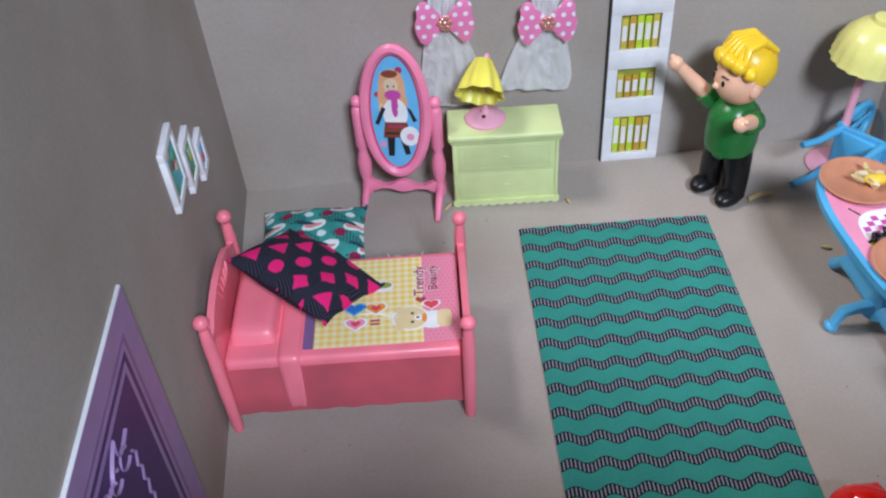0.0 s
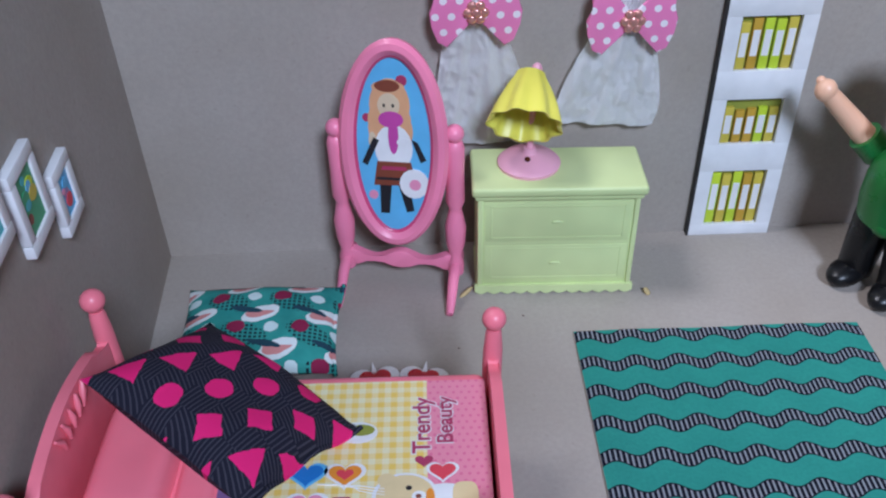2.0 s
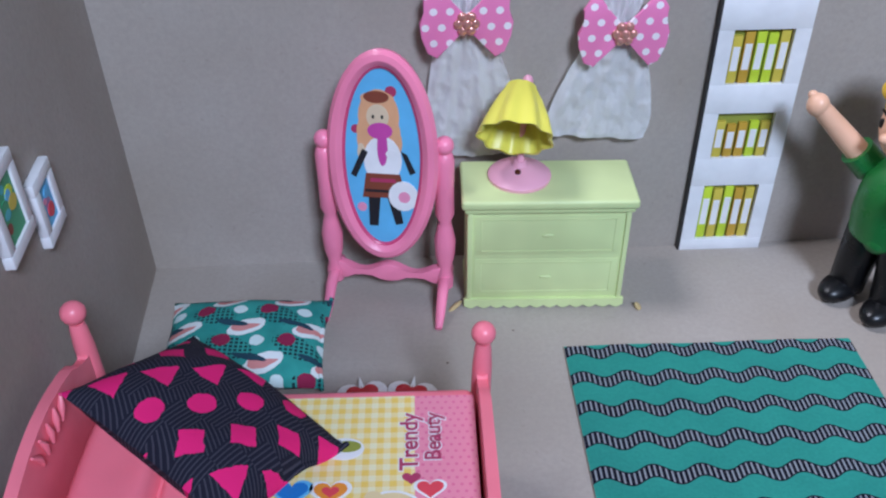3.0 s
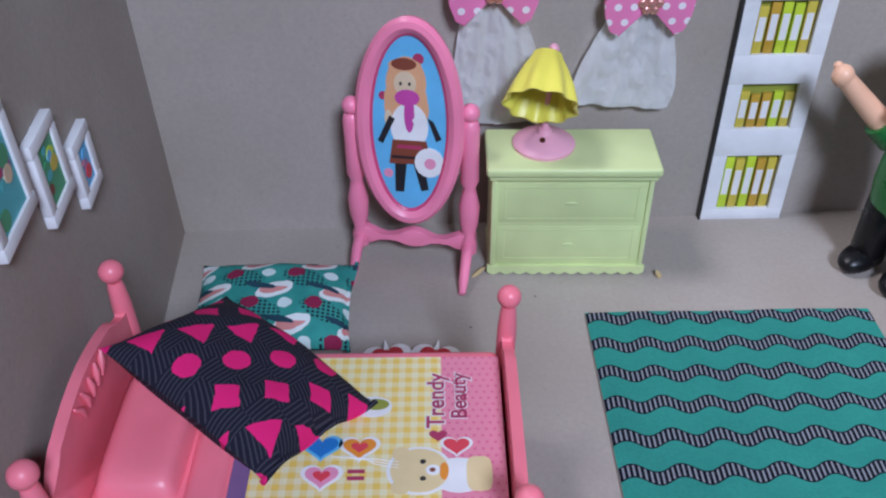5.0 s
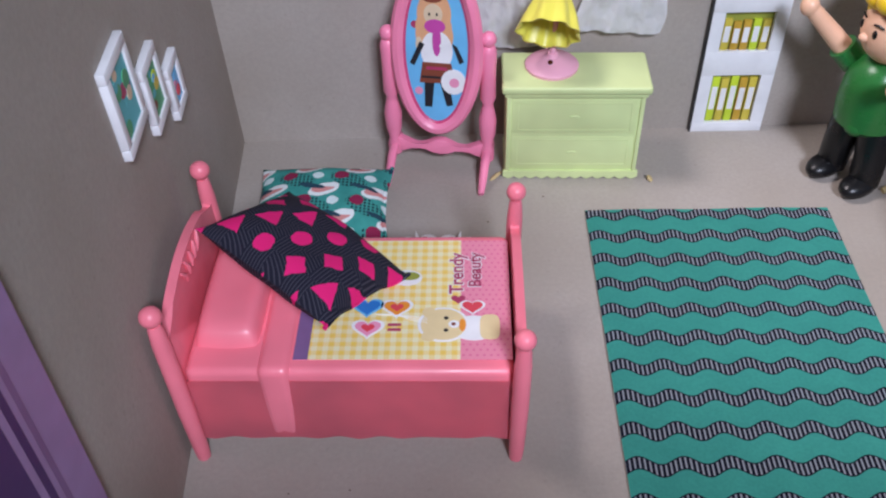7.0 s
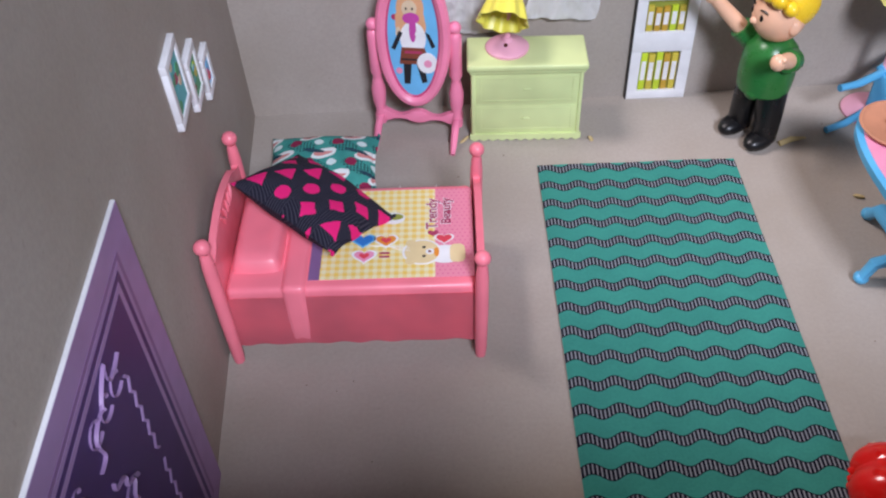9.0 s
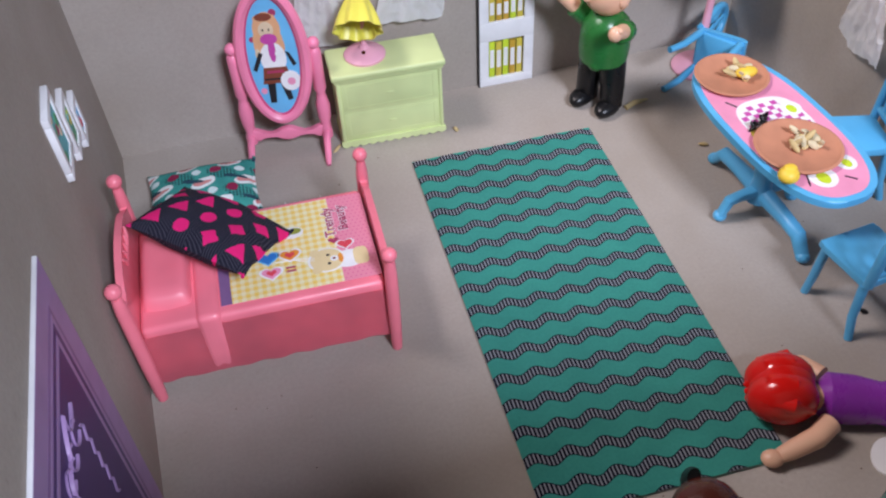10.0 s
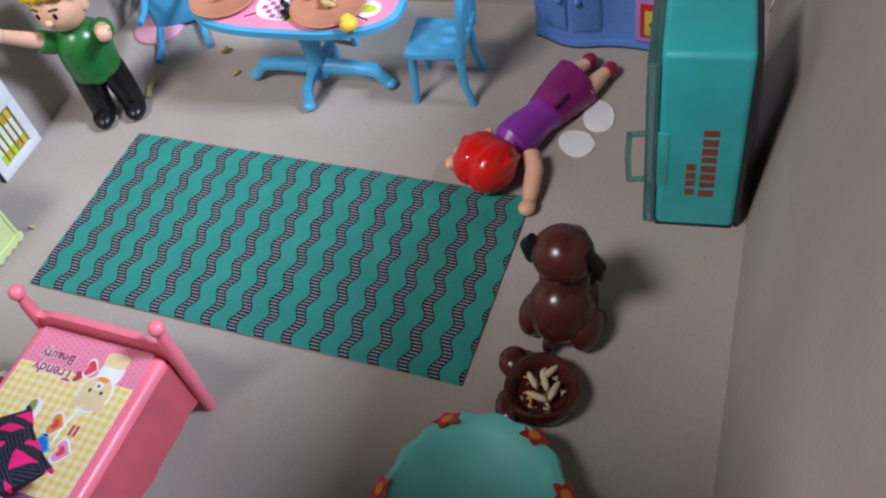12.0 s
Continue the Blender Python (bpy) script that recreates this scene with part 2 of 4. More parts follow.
OATS = paper("pale_flakes", (0.66, 0.56, 0.36), 0.75, 0.15)
ORANGE = paper("orange_print", (0.80, 0.28, 0.03), 0.5)
YOLK = paper("yellow_print", (0.82, 0.55, 0.05), 0.5)
CARPET = carpet_mat()
GINGHAM = gingham_mat()
PINKDOT = dotted_mat("pink_dotted_print", (0.78, 0.26, 0.36), (0.72, 0.16, 0.30), 0.28, 0.06)
BOWDOT = dotted_mat("pink_ribbon_white_dots", (0.82, 0.22, 0.46), (0.86, 0.78, 0.84), 0.72, 0.17, 0.5, upright=True)
NAVY = navy_cloth()
TEALCLOTH = teal_cloth()
FILM = film_mat()
PRINTS = {k: paper(k + "_print", c, 0.5) for k, c in {
    "purple": (0.30, 0.10, 0.32), "sky": (0.14, 0.48, 0.80), "hair": (0.72, 0.38, 0.20), "magenta": (0.55, 0.07, 0.36),
    "white": (0.82, 0.82, 0.84), "brown": (0.22, 0.055, 0.03), "black": (0.015, 0.015, 0.02), "rose": (0.80, 0.30, 0.46),
    "blue": (0.03, 0.20, 0.58), "cream": (0.78, 0.62, 0.34), "red": (0.72, 0.06, 0.09), "lilac": (0.33, 0.21, 0.42),
    "mauve": (0.22, 0.12, 0.28), "violet": (0.055, 0.022, 0.13), "green": (0.06, 0.34, 0.16), "aqua": (0.08, 0.45, 0.50),
    "olive": (0.30, 0.33, 0.05), "lime": (0.55, 0.70, 0.03), "gold": (0.62, 0.50, 0.06), "ochre": (0.55, 0.33, 0.03),
    "wine": (0.42, 0.04, 0.12), "sand": (0.70, 0.55, 0.38), "grey": (0.30, 0.30, 0.34)}.items()}


# ---- mesh helpers, all in centimetres ----
class Shape:
    def __init__(self):
        self.bm = bmesh.new()

    def _done(self, verts, m, mi):
        if m is not None:
            bmesh.ops.transform(self.bm, matrix=m, verts=verts)
        for f in {f for v in verts for f in v.link_faces}:
            f.material_index = mi
        return self

    def box(self, x0, x1, y0, y1, z0, z1, bevel=0.0, m=None, mi=0, seg=2):
        r = bmesh.ops.create_cube(self.bm, size=1)
        vs = r["verts"]
        for v in vs:
            v.co = ((x0 + x1) / 2 + v.co.x * (x1 - x0), (y0 + y1) / 2 + v.co.y * (y1 - y0), (z0 + z1) / 2 + v.co.z * (z1 - z0))
        if bevel:
            es = list({e for v in vs for e in v.link_edges})
            r = bmesh.ops.bevel(self.bm, geom=es, offset=bevel, segments=seg, affect="EDGES", profile=0.5)
            vs = list({v for f in r["faces"] for v in f.verts} | {v for v in vs if v.is_valid})
        return self._done(vs, m, mi)

    def ball(self, c, r, m=None, mi=0, u=20, v=12):
        r = r if isinstance(r, tuple) else (r, r, r)
        vs = bmesh.ops.create_uvsphere(self.bm, u_segments=u, v_segments=v, radius=1)["verts"]
        for q in vs:
            q.co = (c[0] + q.co.x * r[0], c[1] + q.co.y * r[1], c[2] + q.co.z * r[2])
        return self._done(vs, m, mi)

    def lathe(self, prof, n=24, m=None, mi=0, wave=None):
        """Turns (radius, height) pairs round z. wave(angle, k) scales the radius."""
        rings = []
        for k, (r, z) in enumerate(prof):
            ring = []
            for i in range(n):
                a = 2 * math.pi * i / n
                q = max(r, 1e-4) * (wave(a, k) if wave else 1)
                ring.append(self.bm.verts.new((q * math.cos(a), q * math.sin(a), z)))
            rings.append(ring)
        for a, b in zip(rings, rings[1:]):
            for i in range(n):
                self.bm.faces.new((a[i], a[(i + 1) % n], b[(i + 1) % n], b[i]))
        if prof[0][0] > 1e-3:
            self.bm.faces.new(rings[0][::-1])
        if prof[-1][0] > 1e-3:
            self.bm.faces.new(rings[-1])
        return self._done([v for r in rings for v in r], m, mi)

    def tube(self, pts, radii, n=12, m=None, mi=0, flat=1.0):
        """A round bar through the points, with a radius at each; flat squeezes it across."""
        pts = [Vector(p) for p in pts]
        radii = radii if isinstance(radii, (list, tuple)) else [radii] * len(pts)
        rings, side = [], None
        for k, p in enumerate(pts):
            d = (pts[min(k + 1, len(pts) - 1)] - pts[max(k - 1, 0)]).normalized()
            if side is None:
                side = d.orthogonal().normalized() if abs(d.z) < 0.95 else Vector((1, 0, 0))
            side = (side - d * side.dot(d)).normalized()
            up = d.cross(side)
            rings.append([self.bm.verts.new(p + radii[k] * (math.cos(2 * math.pi * i / n) * side + flat * math.sin(2 * math.pi * i / n) * up)) for i in range(n)])
        for a, b in zip(rings, rings[1:]):
            for i in range(n):
                self.bm.faces.new((a[i], a[(i + 1) % n], b[(i + 1) % n], b[i]))
        self.bm.faces.new(rings[0][::-1])
        self.bm.faces.new(rings[-1])
        return self._done([v for r in rings for v in r], m, mi)

    def prism(self, outline, z0, z1, m=None, mi=0, bevel=0.0):
        """A flat outline (x, y) raised from z0 to z1."""
        lo = [self.bm.verts.new((x, y, z0)) for x, y in outline]
        hi = [self.bm.verts.new((x, y, z1)) for x, y in outline]
        n = len(lo)
        self.bm.faces.new(lo[::-1])
        top = self.bm.faces.new(hi)
        for i in range(n):
            self.bm.faces.new((lo[i], lo[(i + 1) % n], hi[(i + 1) % n], hi[i]))
        vs = lo + hi
        if bevel:
            r = bmesh.ops.bevel(self.bm, geom=list(top.edges), offset=bevel, segments=2, affect="EDGES", profile=0.5)
            vs = list({v for f in r["faces"] for v in f.verts} | {v for v in vs if v.is_valid})
        return self._done(vs, m, mi)

    def sheet(self, fn, nu, nv, thick=0.0, mi=0):
        """A surface fn(u, v) for u and v from 0 to 1."""
        g = [[self.bm.verts.new(fn(i / nu, j / nv)) for j in range(nv + 1)] for i in range(nu + 1)]
        fs = [self.bm.faces.new((g[i][j], g[i + 1][j], g[i + 1][j + 1], g[i][j + 1])) for i in range(nu) for j in range(nv)]
        if thick:
            bmesh.ops.solidify(self.bm, geom=fs, thickness=thick)
        return self

    def mesh(self, name, mats, smooth=True):
        bmesh.ops.recalc_face_normals(self.bm, faces=self.bm.faces)
        bmesh.ops.scale(self.bm, vec=(CM, CM, CM), verts=self.bm.verts)
        me = bpy.data.meshes.new(name)
        self.bm.to_mesh(me)
        self.bm.free()
        for mt in mats if isinstance(mats, (list, tuple)) else [mats]:
            me.materials.append(mt)
        if smooth:
            me.shade_smooth()
            me.set_sharp_from_angle(angle=radians(38))
        return me


def at(x, y, z=0.0, rz=0.0, rx=0.0, ry=0.0):
    return pose(x * CM, y * CM, z * CM, rx, ry, rz)


def cmat(x=0, y=0, z=0, rx=0, ry=0, rz=0):
    return pose(x, y, z, rx, ry, rz)


def thing(name, m, label, category, group=""):
    ob = new(name)
    ob.empty_display_size = 0.01
    ob.matrix_world = m
    return tagged(ob, label, category, group)


def part(name, shape, mats, parent, label="", m=None, smooth=True):
    ob = new(name, shape.mesh(name, mats, smooth))
    ob.parent = parent
    if m is not None:
        ob.matrix_basis = m
    return tagged(ob, label)


def solid(name, shape, mats, m, label, category="", group="", kind="", smooth=True):
    ob = new(name, shape.mesh(name, mats, smooth))
    ob.matrix_world = m
    return tagged(ob, label, category, group, kind)


def slab(name, corners, thick, mats, label):
    """A wall or board from its corners (cm) and a thickness vector."""
    s = Shape()
    a = [s.bm.verts.new(c) for c in corners]
    b = [s.bm.verts.new(Vector(c) + Vector(thick)) for c in corners]
    s.bm.faces.new(a)
    s.bm.faces.new(b[::-1])
    n = len(a)
    for i in range(n):
        s.bm.faces.new((a[i], b[i], b[(i + 1) % n], a[(i + 1) % n]))
    return solid(name, s, mats, Matrix(), label, kind="structure", smooth=False)


def ring(n, rx, ry, cx=0.0, cy=0.0, p=2.0):
    out = []
    for i in range(n):
        a = 2 * math.pi * i / n
        c, s = math.cos(a), math.sin(a)
        out.append((cx + rx * math.copysign(abs(c) ** (2 / p), c), cy + ry * math.copysign(abs(s) ** (2 / p), s)))
    return out


def heart(size, cx=0.0, cy=0.0, n=28):
    return [(cx + size * 0.062 * 16 * math.sin(a) ** 3, cy + size * 0.062 * (13 * math.cos(a) - 5 * math.cos(2 * a) - 2 * math.cos(3 * a) - math.cos(4 * a)))
            for a in (2 * math.pi * i / n for i in range(n))]


# ---- the box room of grey board ----
def left_x(y, z):
    return -5.9 - 0.082 * (y - 25.2) - 0.02 * z


def right_x(y):
    return 44.6 + 0.11 * (21.8 - y)


def near_y(x):
    return 3.1 + 0.08 * (x - 21.3)


def north_y(x):
    return 52.95 + 0.05 * (x - 21.8)


solid("floor", Shape().box(-14, 56, -8, 58, -0.4, 0), GREY, Matrix(), "grey-brown cardboard floor with fine specks", kind="structure", smooth=False)
WS, WN, ES, EN = (-4.0, near_y(-4.0)), (left_x(51.5, 0), north_y(left_x(51.5, 0))), (right_x(5.0), near_y(right_x(5.0))), (right_x(54.0), north_y(right_x(54.0)))
slab("wall_west", [(left_x(WS[1], 0), WS[1], 0), (left_x(WN[1], 0), WN[1], 0), (left_x(WN[1], 40), WN[1], 40), (left_x(20.0, 38), 20.0, 38), (left_x(7.0, 27), 7.0, 27), (left_x(WS[1], 22), WS[1], 22)], (-0.4, 0, 0), GREY, "plain grey-brown cardboard wall")
slab("wall_north", [(WN[0] - 0.6, WN[1], 0), (EN[0] + 0.4, EN[1], 0), (EN[0] + 0.4, EN[1], 36), (WN[0] - 1.2, WN[1], 36)], (0, 0.4, 0), GREY, "plain grey cardboard back wall")
slab("wall_east", [(EN[0], EN[1], 0), (ES[0], ES[1], 0), (ES[0], ES[1], 30), (EN[0], EN[1], 30)], (0.4, 0, 0), GREY, "plain grey-brown cardboard side wall")
slab("wall_south", [(ES[0] + 0.4, ES[1], 0), (WS[0], WS[1], 0), (WS[0], WS[1] - 5.0, 31), (ES[0] + 0.4, ES[1] - 5.0, 31)], (0, -0.4, 0), GREY, "plain grey-brown cardboard front wall")
# the table that the box stands on
solid("table_top", Shape().box(-22, 64, -18, 66, -3.4, -0.4, 0.3), WOOD, Matrix(), "brown wooden table top under the cardboard room", kind="structure")


# ---- carpet ----
def build_carpet():
    s = Shape()

    def f(u, v):
        x, y = (u - 0.5) * 13.5, (v - 0.5) * 29.1
        return (x, y, 0.10 + 0.035 * math.sin(x * 0.9 + y * 0.35) * math.sin(y * 0.5))

    s.sheet(f, 24, 48, 0.09)
    solid("carpet", s, CARPET, at(19.54, 30.45, 0.06, 1.2), "teal carpet with wavy black and white bands on the floor", "carpet")


build_carpet()


# ---- bed ----
def bed_end(height, arch, width):
    """The outline of a bed end board in y and z."""
    pts = [(-width / 2, 1.2), (width / 2, 1.2)]
    for i in range(21):
        u = 1 - 2 * i / 20
        z = height - 1.5 + arch * math.cos(u * math.pi / 2) ** 1.4 - 0.5 * math.exp(-((abs(u) - 0.86) / 0.12) ** 2)
        pts.append((u * width / 2, z))
    return pts


def build_bed():
    bed = thing("bed", at(1.25, 33.03, 0, 0.6), "pink plastic toy bed with moulded pillow and printed gingham sheet", "bed")
    half = 4.35
    for nm, x, h, arch, lean in (("headboard", -6.85, 9.2, 0.75, -1.0), ("footboard", 6.85, 7.85, 0.1, 1.0)):
        s = Shape()
        o = bed_end(h, arch, 2 * half)
        s.prism([(y, z) for y, z in o], -0.2, 0.2, m=Matrix(((0, 0, 1, 0), (1, 0, 0, 0), (0, 1, 0, 0), (0, 0, 0, 1))), bevel=0.1)
        board = part(nm, s, PINK, bed, m=at(x, 0, 0, 0, 0, lean))
        for sy in (-1, 1):
            p = Shape()
            y = sy * half
            p.tube([(0, y, 0), (0, y, 0.7), (0, y, 3.5), (0, y, h - 1.6), (0, y, h - 0.8), (0, y, h - 0.55)], [0.3, 0.34, 0.38, 0.36, 0.3, 0.25], 16)
            post = part("post", p, PINK, board)
            part("knob", Shape().ball((0, y, h - 0.12), (0.44, 0.44, 0.43)), PINK, post)
        if nm == "headboard":
            s = Shape()
            for k in range(5):
                a = -0.9 + 0.45 * k
                s.tube([(0.28, a, 7.5), (0.32, a * 1.2, 8.0), (0.28, a * 1.5, 8.3)], [0.06, 0.12, 0.05], 8)
            part("relief_ornament", s, PINK, board)
    # the body: a rounded block with a slightly wavy skirt
    s = Shape()
    s.box(-6.7, 6.65, -4.05, 4.05, 1.3, 5.45, 0.35, seg=4)
    part("mattress_body", s, PINK, bed)
    s = Shape()

    def skirt(side):
        return lambda u, v: (-6.65 + 13.25 * u, side * (4.07 + 0.12 * v + 0.03 * v * math.sin(u * 52)), 4.9 - v * (3.75 + 0.06 * math.sin(u * 40)))

    s.sheet(skirt(-1), 60, 6, 0.12)
    part("skirt", s, PINK, bed)
    s = Shape()
    s.sheet(skirt(1), 60, 6, 0.12)
    part("skirt", s, PINK, bed)
    # folded band of the blanket
    s = Shape()
    s.box(-3.75, -2.35, -4.2, 4.2, 1.15, 5.64, 0.4, seg=5)
    part("blanket_fold", s, PINK, bed)
    # moulded pillow
    s = Shape()

    def pil(u, v):
        x, y = 2 * u - 1, 2 * v - 1
        e = max(0.0, (1 - x ** 6) * (1 - y ** 6)) ** 0.5
        return (-5.15 + 1.38 * x * (1 - 0.05 * y * y), 2.85 * y * (1 - 0.05 * x * x), 5.35 + 0.95 * e + 0.08 * (x * x + y * y) * e)

    s.sheet(pil, 20, 24, 0.0)
    part("moulded_pillow", s, PINK, bed)
    # the printed sheet
    top = 5.47
    sheet = part("printed_sheet", Shape().box(-2.3, 6.6, -3.45, 3.55, top, top + 0.03), PINKDOT, bed, "glossy printed sticker, yellow gingham and pink dots")
    part("edge_strip", Shape().box(-2.3, -1.7, -3.45, 3.55, top + 0.03, top + 0.045), PRINTS["mauve"], sheet)
    part("gingham_field", Shape().box(-1.7, 4.5, -3.45, 3.55, top + 0.03, top + 0.045), GINGHAM, sheet, "yellow and cream gingham print")
    z0, z1, z2, z3 = top + 0.046, top + 0.058, top + 0.07, top + 0.082

    def flat(name, outline, mat, za=z1, zb=z2):
        part(name, Shape().prism([(1.107 * x - 0.76, 0.96 * y) for x, y in outline], za, zb), mat, sheet, smooth=False)

    for cx, cy, key in ((1.16, -0.6, "blue"), (2.3, -0.65, "orange"), (1.25, -1.85, "rose")):
        flat("balloon_outline", heart(0.64, cx, cy), PRINTS["white"] if key != "blue" else PRINTS["sky"], z0, z1)
        flat("balloon", heart(0.5, cx, cy), ORANGE if key == "orange" else PRINTS[key], z1, z2)
        flat("balloon_centre", heart(0.26, cx, cy), {"blue": PRINTS["blue"], "orange": PRINTS["red"], "rose": PRINTS["red"]}[key], z2, z3)
    for k in range(2):
        flat("dash", [(2.0, -1.75 - 0.28 * k), (2.5, -1.75 - 0.28 * k), (2.5, -1.6 - 0.28 * k), (2.0, -1.6 - 0.28 * k)], PRINTS["wine"])
    for k in range(3):
        part("balloon_string", Shape().tube([(0.9 + 0.5 * k, -1.0, z1), (2.3, -1.1 - 0.1 * k, z1), (3.1, -1.25 - 0.12 * k, z1)], 0.02, 6), PRINTS["white"], sheet)
    # a round-eared cream shape with a white bib, lying on its side
    flat("cream_shape_outline", ring(28, 0.98, 1.0, 4.1, -1.65), PRINTS["white"], z0, z1)
    flat("cream_shape", ring(28, 0.86, 0.9, 4.1, -1.65), PRINTS["cream"])
    for cy in (-0.95, -2.35):
        flat("cream_shape_round", ring(16, 0.28, 0.28, 3.55, cy), PRINTS["cream"], z1, z2 + 0.006)
    for cx, cy, r, key in ((4.2, -1.3, 0.09, "black"), (4.2, -2.0, 0.09, "black"), (4.5, -1.65, 0.22, "white"), (4.48, -1.65, 0.09, "brown")):
        flat("cream_shape_mark", ring(12, r, r, cx, cy), PRINTS[key], z2, z3 + (0.006 if key != "white" else 0.0))
    flat("cream_body", ring(20, 0.85, 0.72, 5.25, -1.85), PRINTS["white"], z0, z1 + 0.006)
    flat("cream_limb", ring(20, 0.38, 0.72, 5.85, -1.8, 3.5), PRINTS["cream"])
    flat("orange_scarf", ring(16, 0.13, 0.36, 4.82, -1.7), ORANGE, z2, z3)
    flat("small_red_heart", heart(0.4, 5.2, -0.6), PRINTS["red"])
    flat("small_red_heart_outline", heart(0.5, 5.2, -0.6), PRINTS["white"], z0, z1)
    for cx, cy in ((0.35, 2.2), (2.6, 1.2)):
        flat("sticker_blob_outline", ring(18, 0.62, 0.5, cx, cy), PRINTS["white"], z0, z1)
        flat("sticker_blob", ring(18, 0.42, 0.26, cx + 0.1, cy + 0.1), PRINTS["sand"] if cx < 1 else PRINTS["olive"])
        flat("sticker_blob_dark", ring(14, 0.2, 0.3, cx - 0.22, cy + 0.12), PRINTS["brown"] if cx < 1 else PRINTS["grey"], z2, z3)
    for text, x, y, size in (("Trendy", 4.6, 0.15, 0.86), ("Beauty", 5.3, 0.55, 0.78)):
        for nm, off, mat, zz in (("lettering_halo", 0.05, PRINTS["white"], z2), ("lettering", 0.015, PRINTS["wine"], z3 + 0.004)):
            cu = bpy.data.curves.new(nm, "FONT")
            cu.body, cu.size, cu.extrude, cu.offset = text, size * CM, 0.00003, off * CM
            cu.materials.append(mat)
            ob = new(nm, cu)
            ob.parent = sheet
            ob.matrix_basis = at(1.107 * x - 0.5, y, zz, 90)
    flat("small_wine_heart", heart(0.28, 4.65, -0.15), PRINTS["wine"])


build_bed()


# ---- cushions ----
def cushion(name, w, d, h, mat, m, label, seam=True):
    ob = thing(name, m, label, "cushion")
    rng = random.Random(name)
    ph = [rng.uniform(0, 6) for _ in range(4)]

    def f(sign):
        def g(u, v):
            x, y = 2 * u - 1, 2 * v - 1
            e = max(0.0, (1 - abs(x) ** 2.6) * (1 - abs(y) ** 2.6)) ** 0.62
            pinch = 1 - 0.07 * (1 - y * y) * abs(x) ** 3
            pinch2 = 1 - 0.07 * (1 - x * x) * abs(y) ** 3
            z = sign * h / 2 * e * (1 + 0.10 * math.sin(3.1 * x + ph[0]) * math.sin(2.7 * y + ph[1]))
            z += 0.05 * math.sin(9 * x + ph[2]) * math.sin(8 * y + ph[3]) * e
            return (w / 2 * x * pinch, d / 2 * y * pinch2, z)
        return g

    s = Shape()
    s.sheet(f(1), 30, 26)
    s.sheet(f(-1), 30, 26)
    bmesh.ops.remove_doubles(s.bm, verts=s.bm.verts, dist=0.002)
    part("cover", s, mat, ob)
    s = Shape()
    s.tube([(w / 2 * 0.985 * (1 - 0.07 * (1 - q * q)), d / 2 * q, 0.12 * math.sin(7 * q)) for q in [k / 12 - 1 for k in range(25)]], 0.11, 8)
    part("seam", s, mat, ob)
    return ob


cushion("cushion", 7.3, 5.9, 2.4, NAVY, at(-0.9, 34.1, 7.1, -35.6, -19.4, 11.1), "navy cloth cushion with hot pink shapes, tossed on the bed")
cushion("cushion", 7.6, 6.0, 1.9, TEALCLOTH, at(-2.2, 44.5, 0.98, 0.5), "teal patterned cloth cushion lying on the floor beside the bed")


# ---- slippers ----
def slipper(x, y, rz):
    ob = thing("slipper", at(x, y, 0, rz), "small white heart-shaped slipper with a red heart", "slipper", "slippers behind the bed")
    part("sole", Shape().prism(heart(1.15), 0.0, 0.5, bevel=0.14), WHITEPL, ob)
    part("red_heart", Shape().prism(heart(0.72), 0.5, 0.6, bevel=0.04), RED, ob)


slipper(3.3, 41.6, 10)
slipper(5.4, 41.6, -8)


# ---- oval standing mirror with a printed picture ----
def build_mirror():
    ob = thing("standing_mirror", at(4.3, 49.15, 0, -8), "pink plastic standing toy mirror with a printed oval picture", "mirror")
    for sx in (-1, 1):
        x = sx * 2.75
        s = Shape()
        prof = [(0.40, 0.8), (0.42, 1.4), (0.30, 1.9), (0.46, 2.6), (0.52, 3.6), (0.36, 4.4), (0.30, 4.7), (0.46, 5.1), (0.44, 6.6), (0.46, 8.0), (0.38, 8.3), (0.28, 8.4)]
        s.lathe(prof, 18, cmat(x, 0, 0))
        post = part("post", s, PINK2, ob)
        part("knob", Shape().ball((x, 0, 8.75), 0.44), PINK2, post)
        s = Shape()
        s.tube([(x, -2.6, 0.18), (x, -2.0, 0.5), (x, -1.0, 1.15), (x, 0, 1.35), (x, 1.0, 1.15), (x, 1.5, 0.5), (x, 1.8, 0.18)], [0.2, 0.27, 0.32, 0.36, 0.32, 0.27, 0.2], 12, flat=0.8)
        part("foot", s, PINK2, ob)
    s = Shape()
    n = 24
    up = [(-2.6 + 5.2 * i / n, 1.75 + 0.22 * math.cos(i / n * 4 * math.pi)) for i in range(n + 1)]
    lo = [(-2.6 + 5.2 * i / n, 1.15 - 0.2 * math.cos(i / n * 4 * math.pi)) for i in range(n + 1)]
    s.prism(up + lo[::-1], -0.22, 0.22, m=cmat(0, 0, 0, 90, 0, 0), bevel=0.06)
    part("crossbar", s, PINK2, ob)
    tilt = at(0, -0.3, 8.05, 0, 90 - 7)
    rx, ry = 2.5, 5.05
    s = Shape()
    N = 56
    cs = [(0.0, -0.35), (0.42, -0.3), (0.5, 0.1), (0.32, 0.32), (0.05, 0.36), (-0.22, 0.2), (-0.3, 0.02)]
    rings_ = []
    for i in range(N):
        a = 2 * math.pi * i / N
        rings_.append([s.bm.verts.new(((rx - 0.45 + dr) * math.cos(a), (ry - 0.45 + dr) * math.sin(a), dz)) for dr, dz in cs])
    for i in range(N):
        a, b = rings_[i], rings_[(i + 1) % N]
        for k in range(len(cs)):
            j = (k + 1) % len(cs)
            s.bm.faces.new((a[k], b[k], b[j], a[j]))
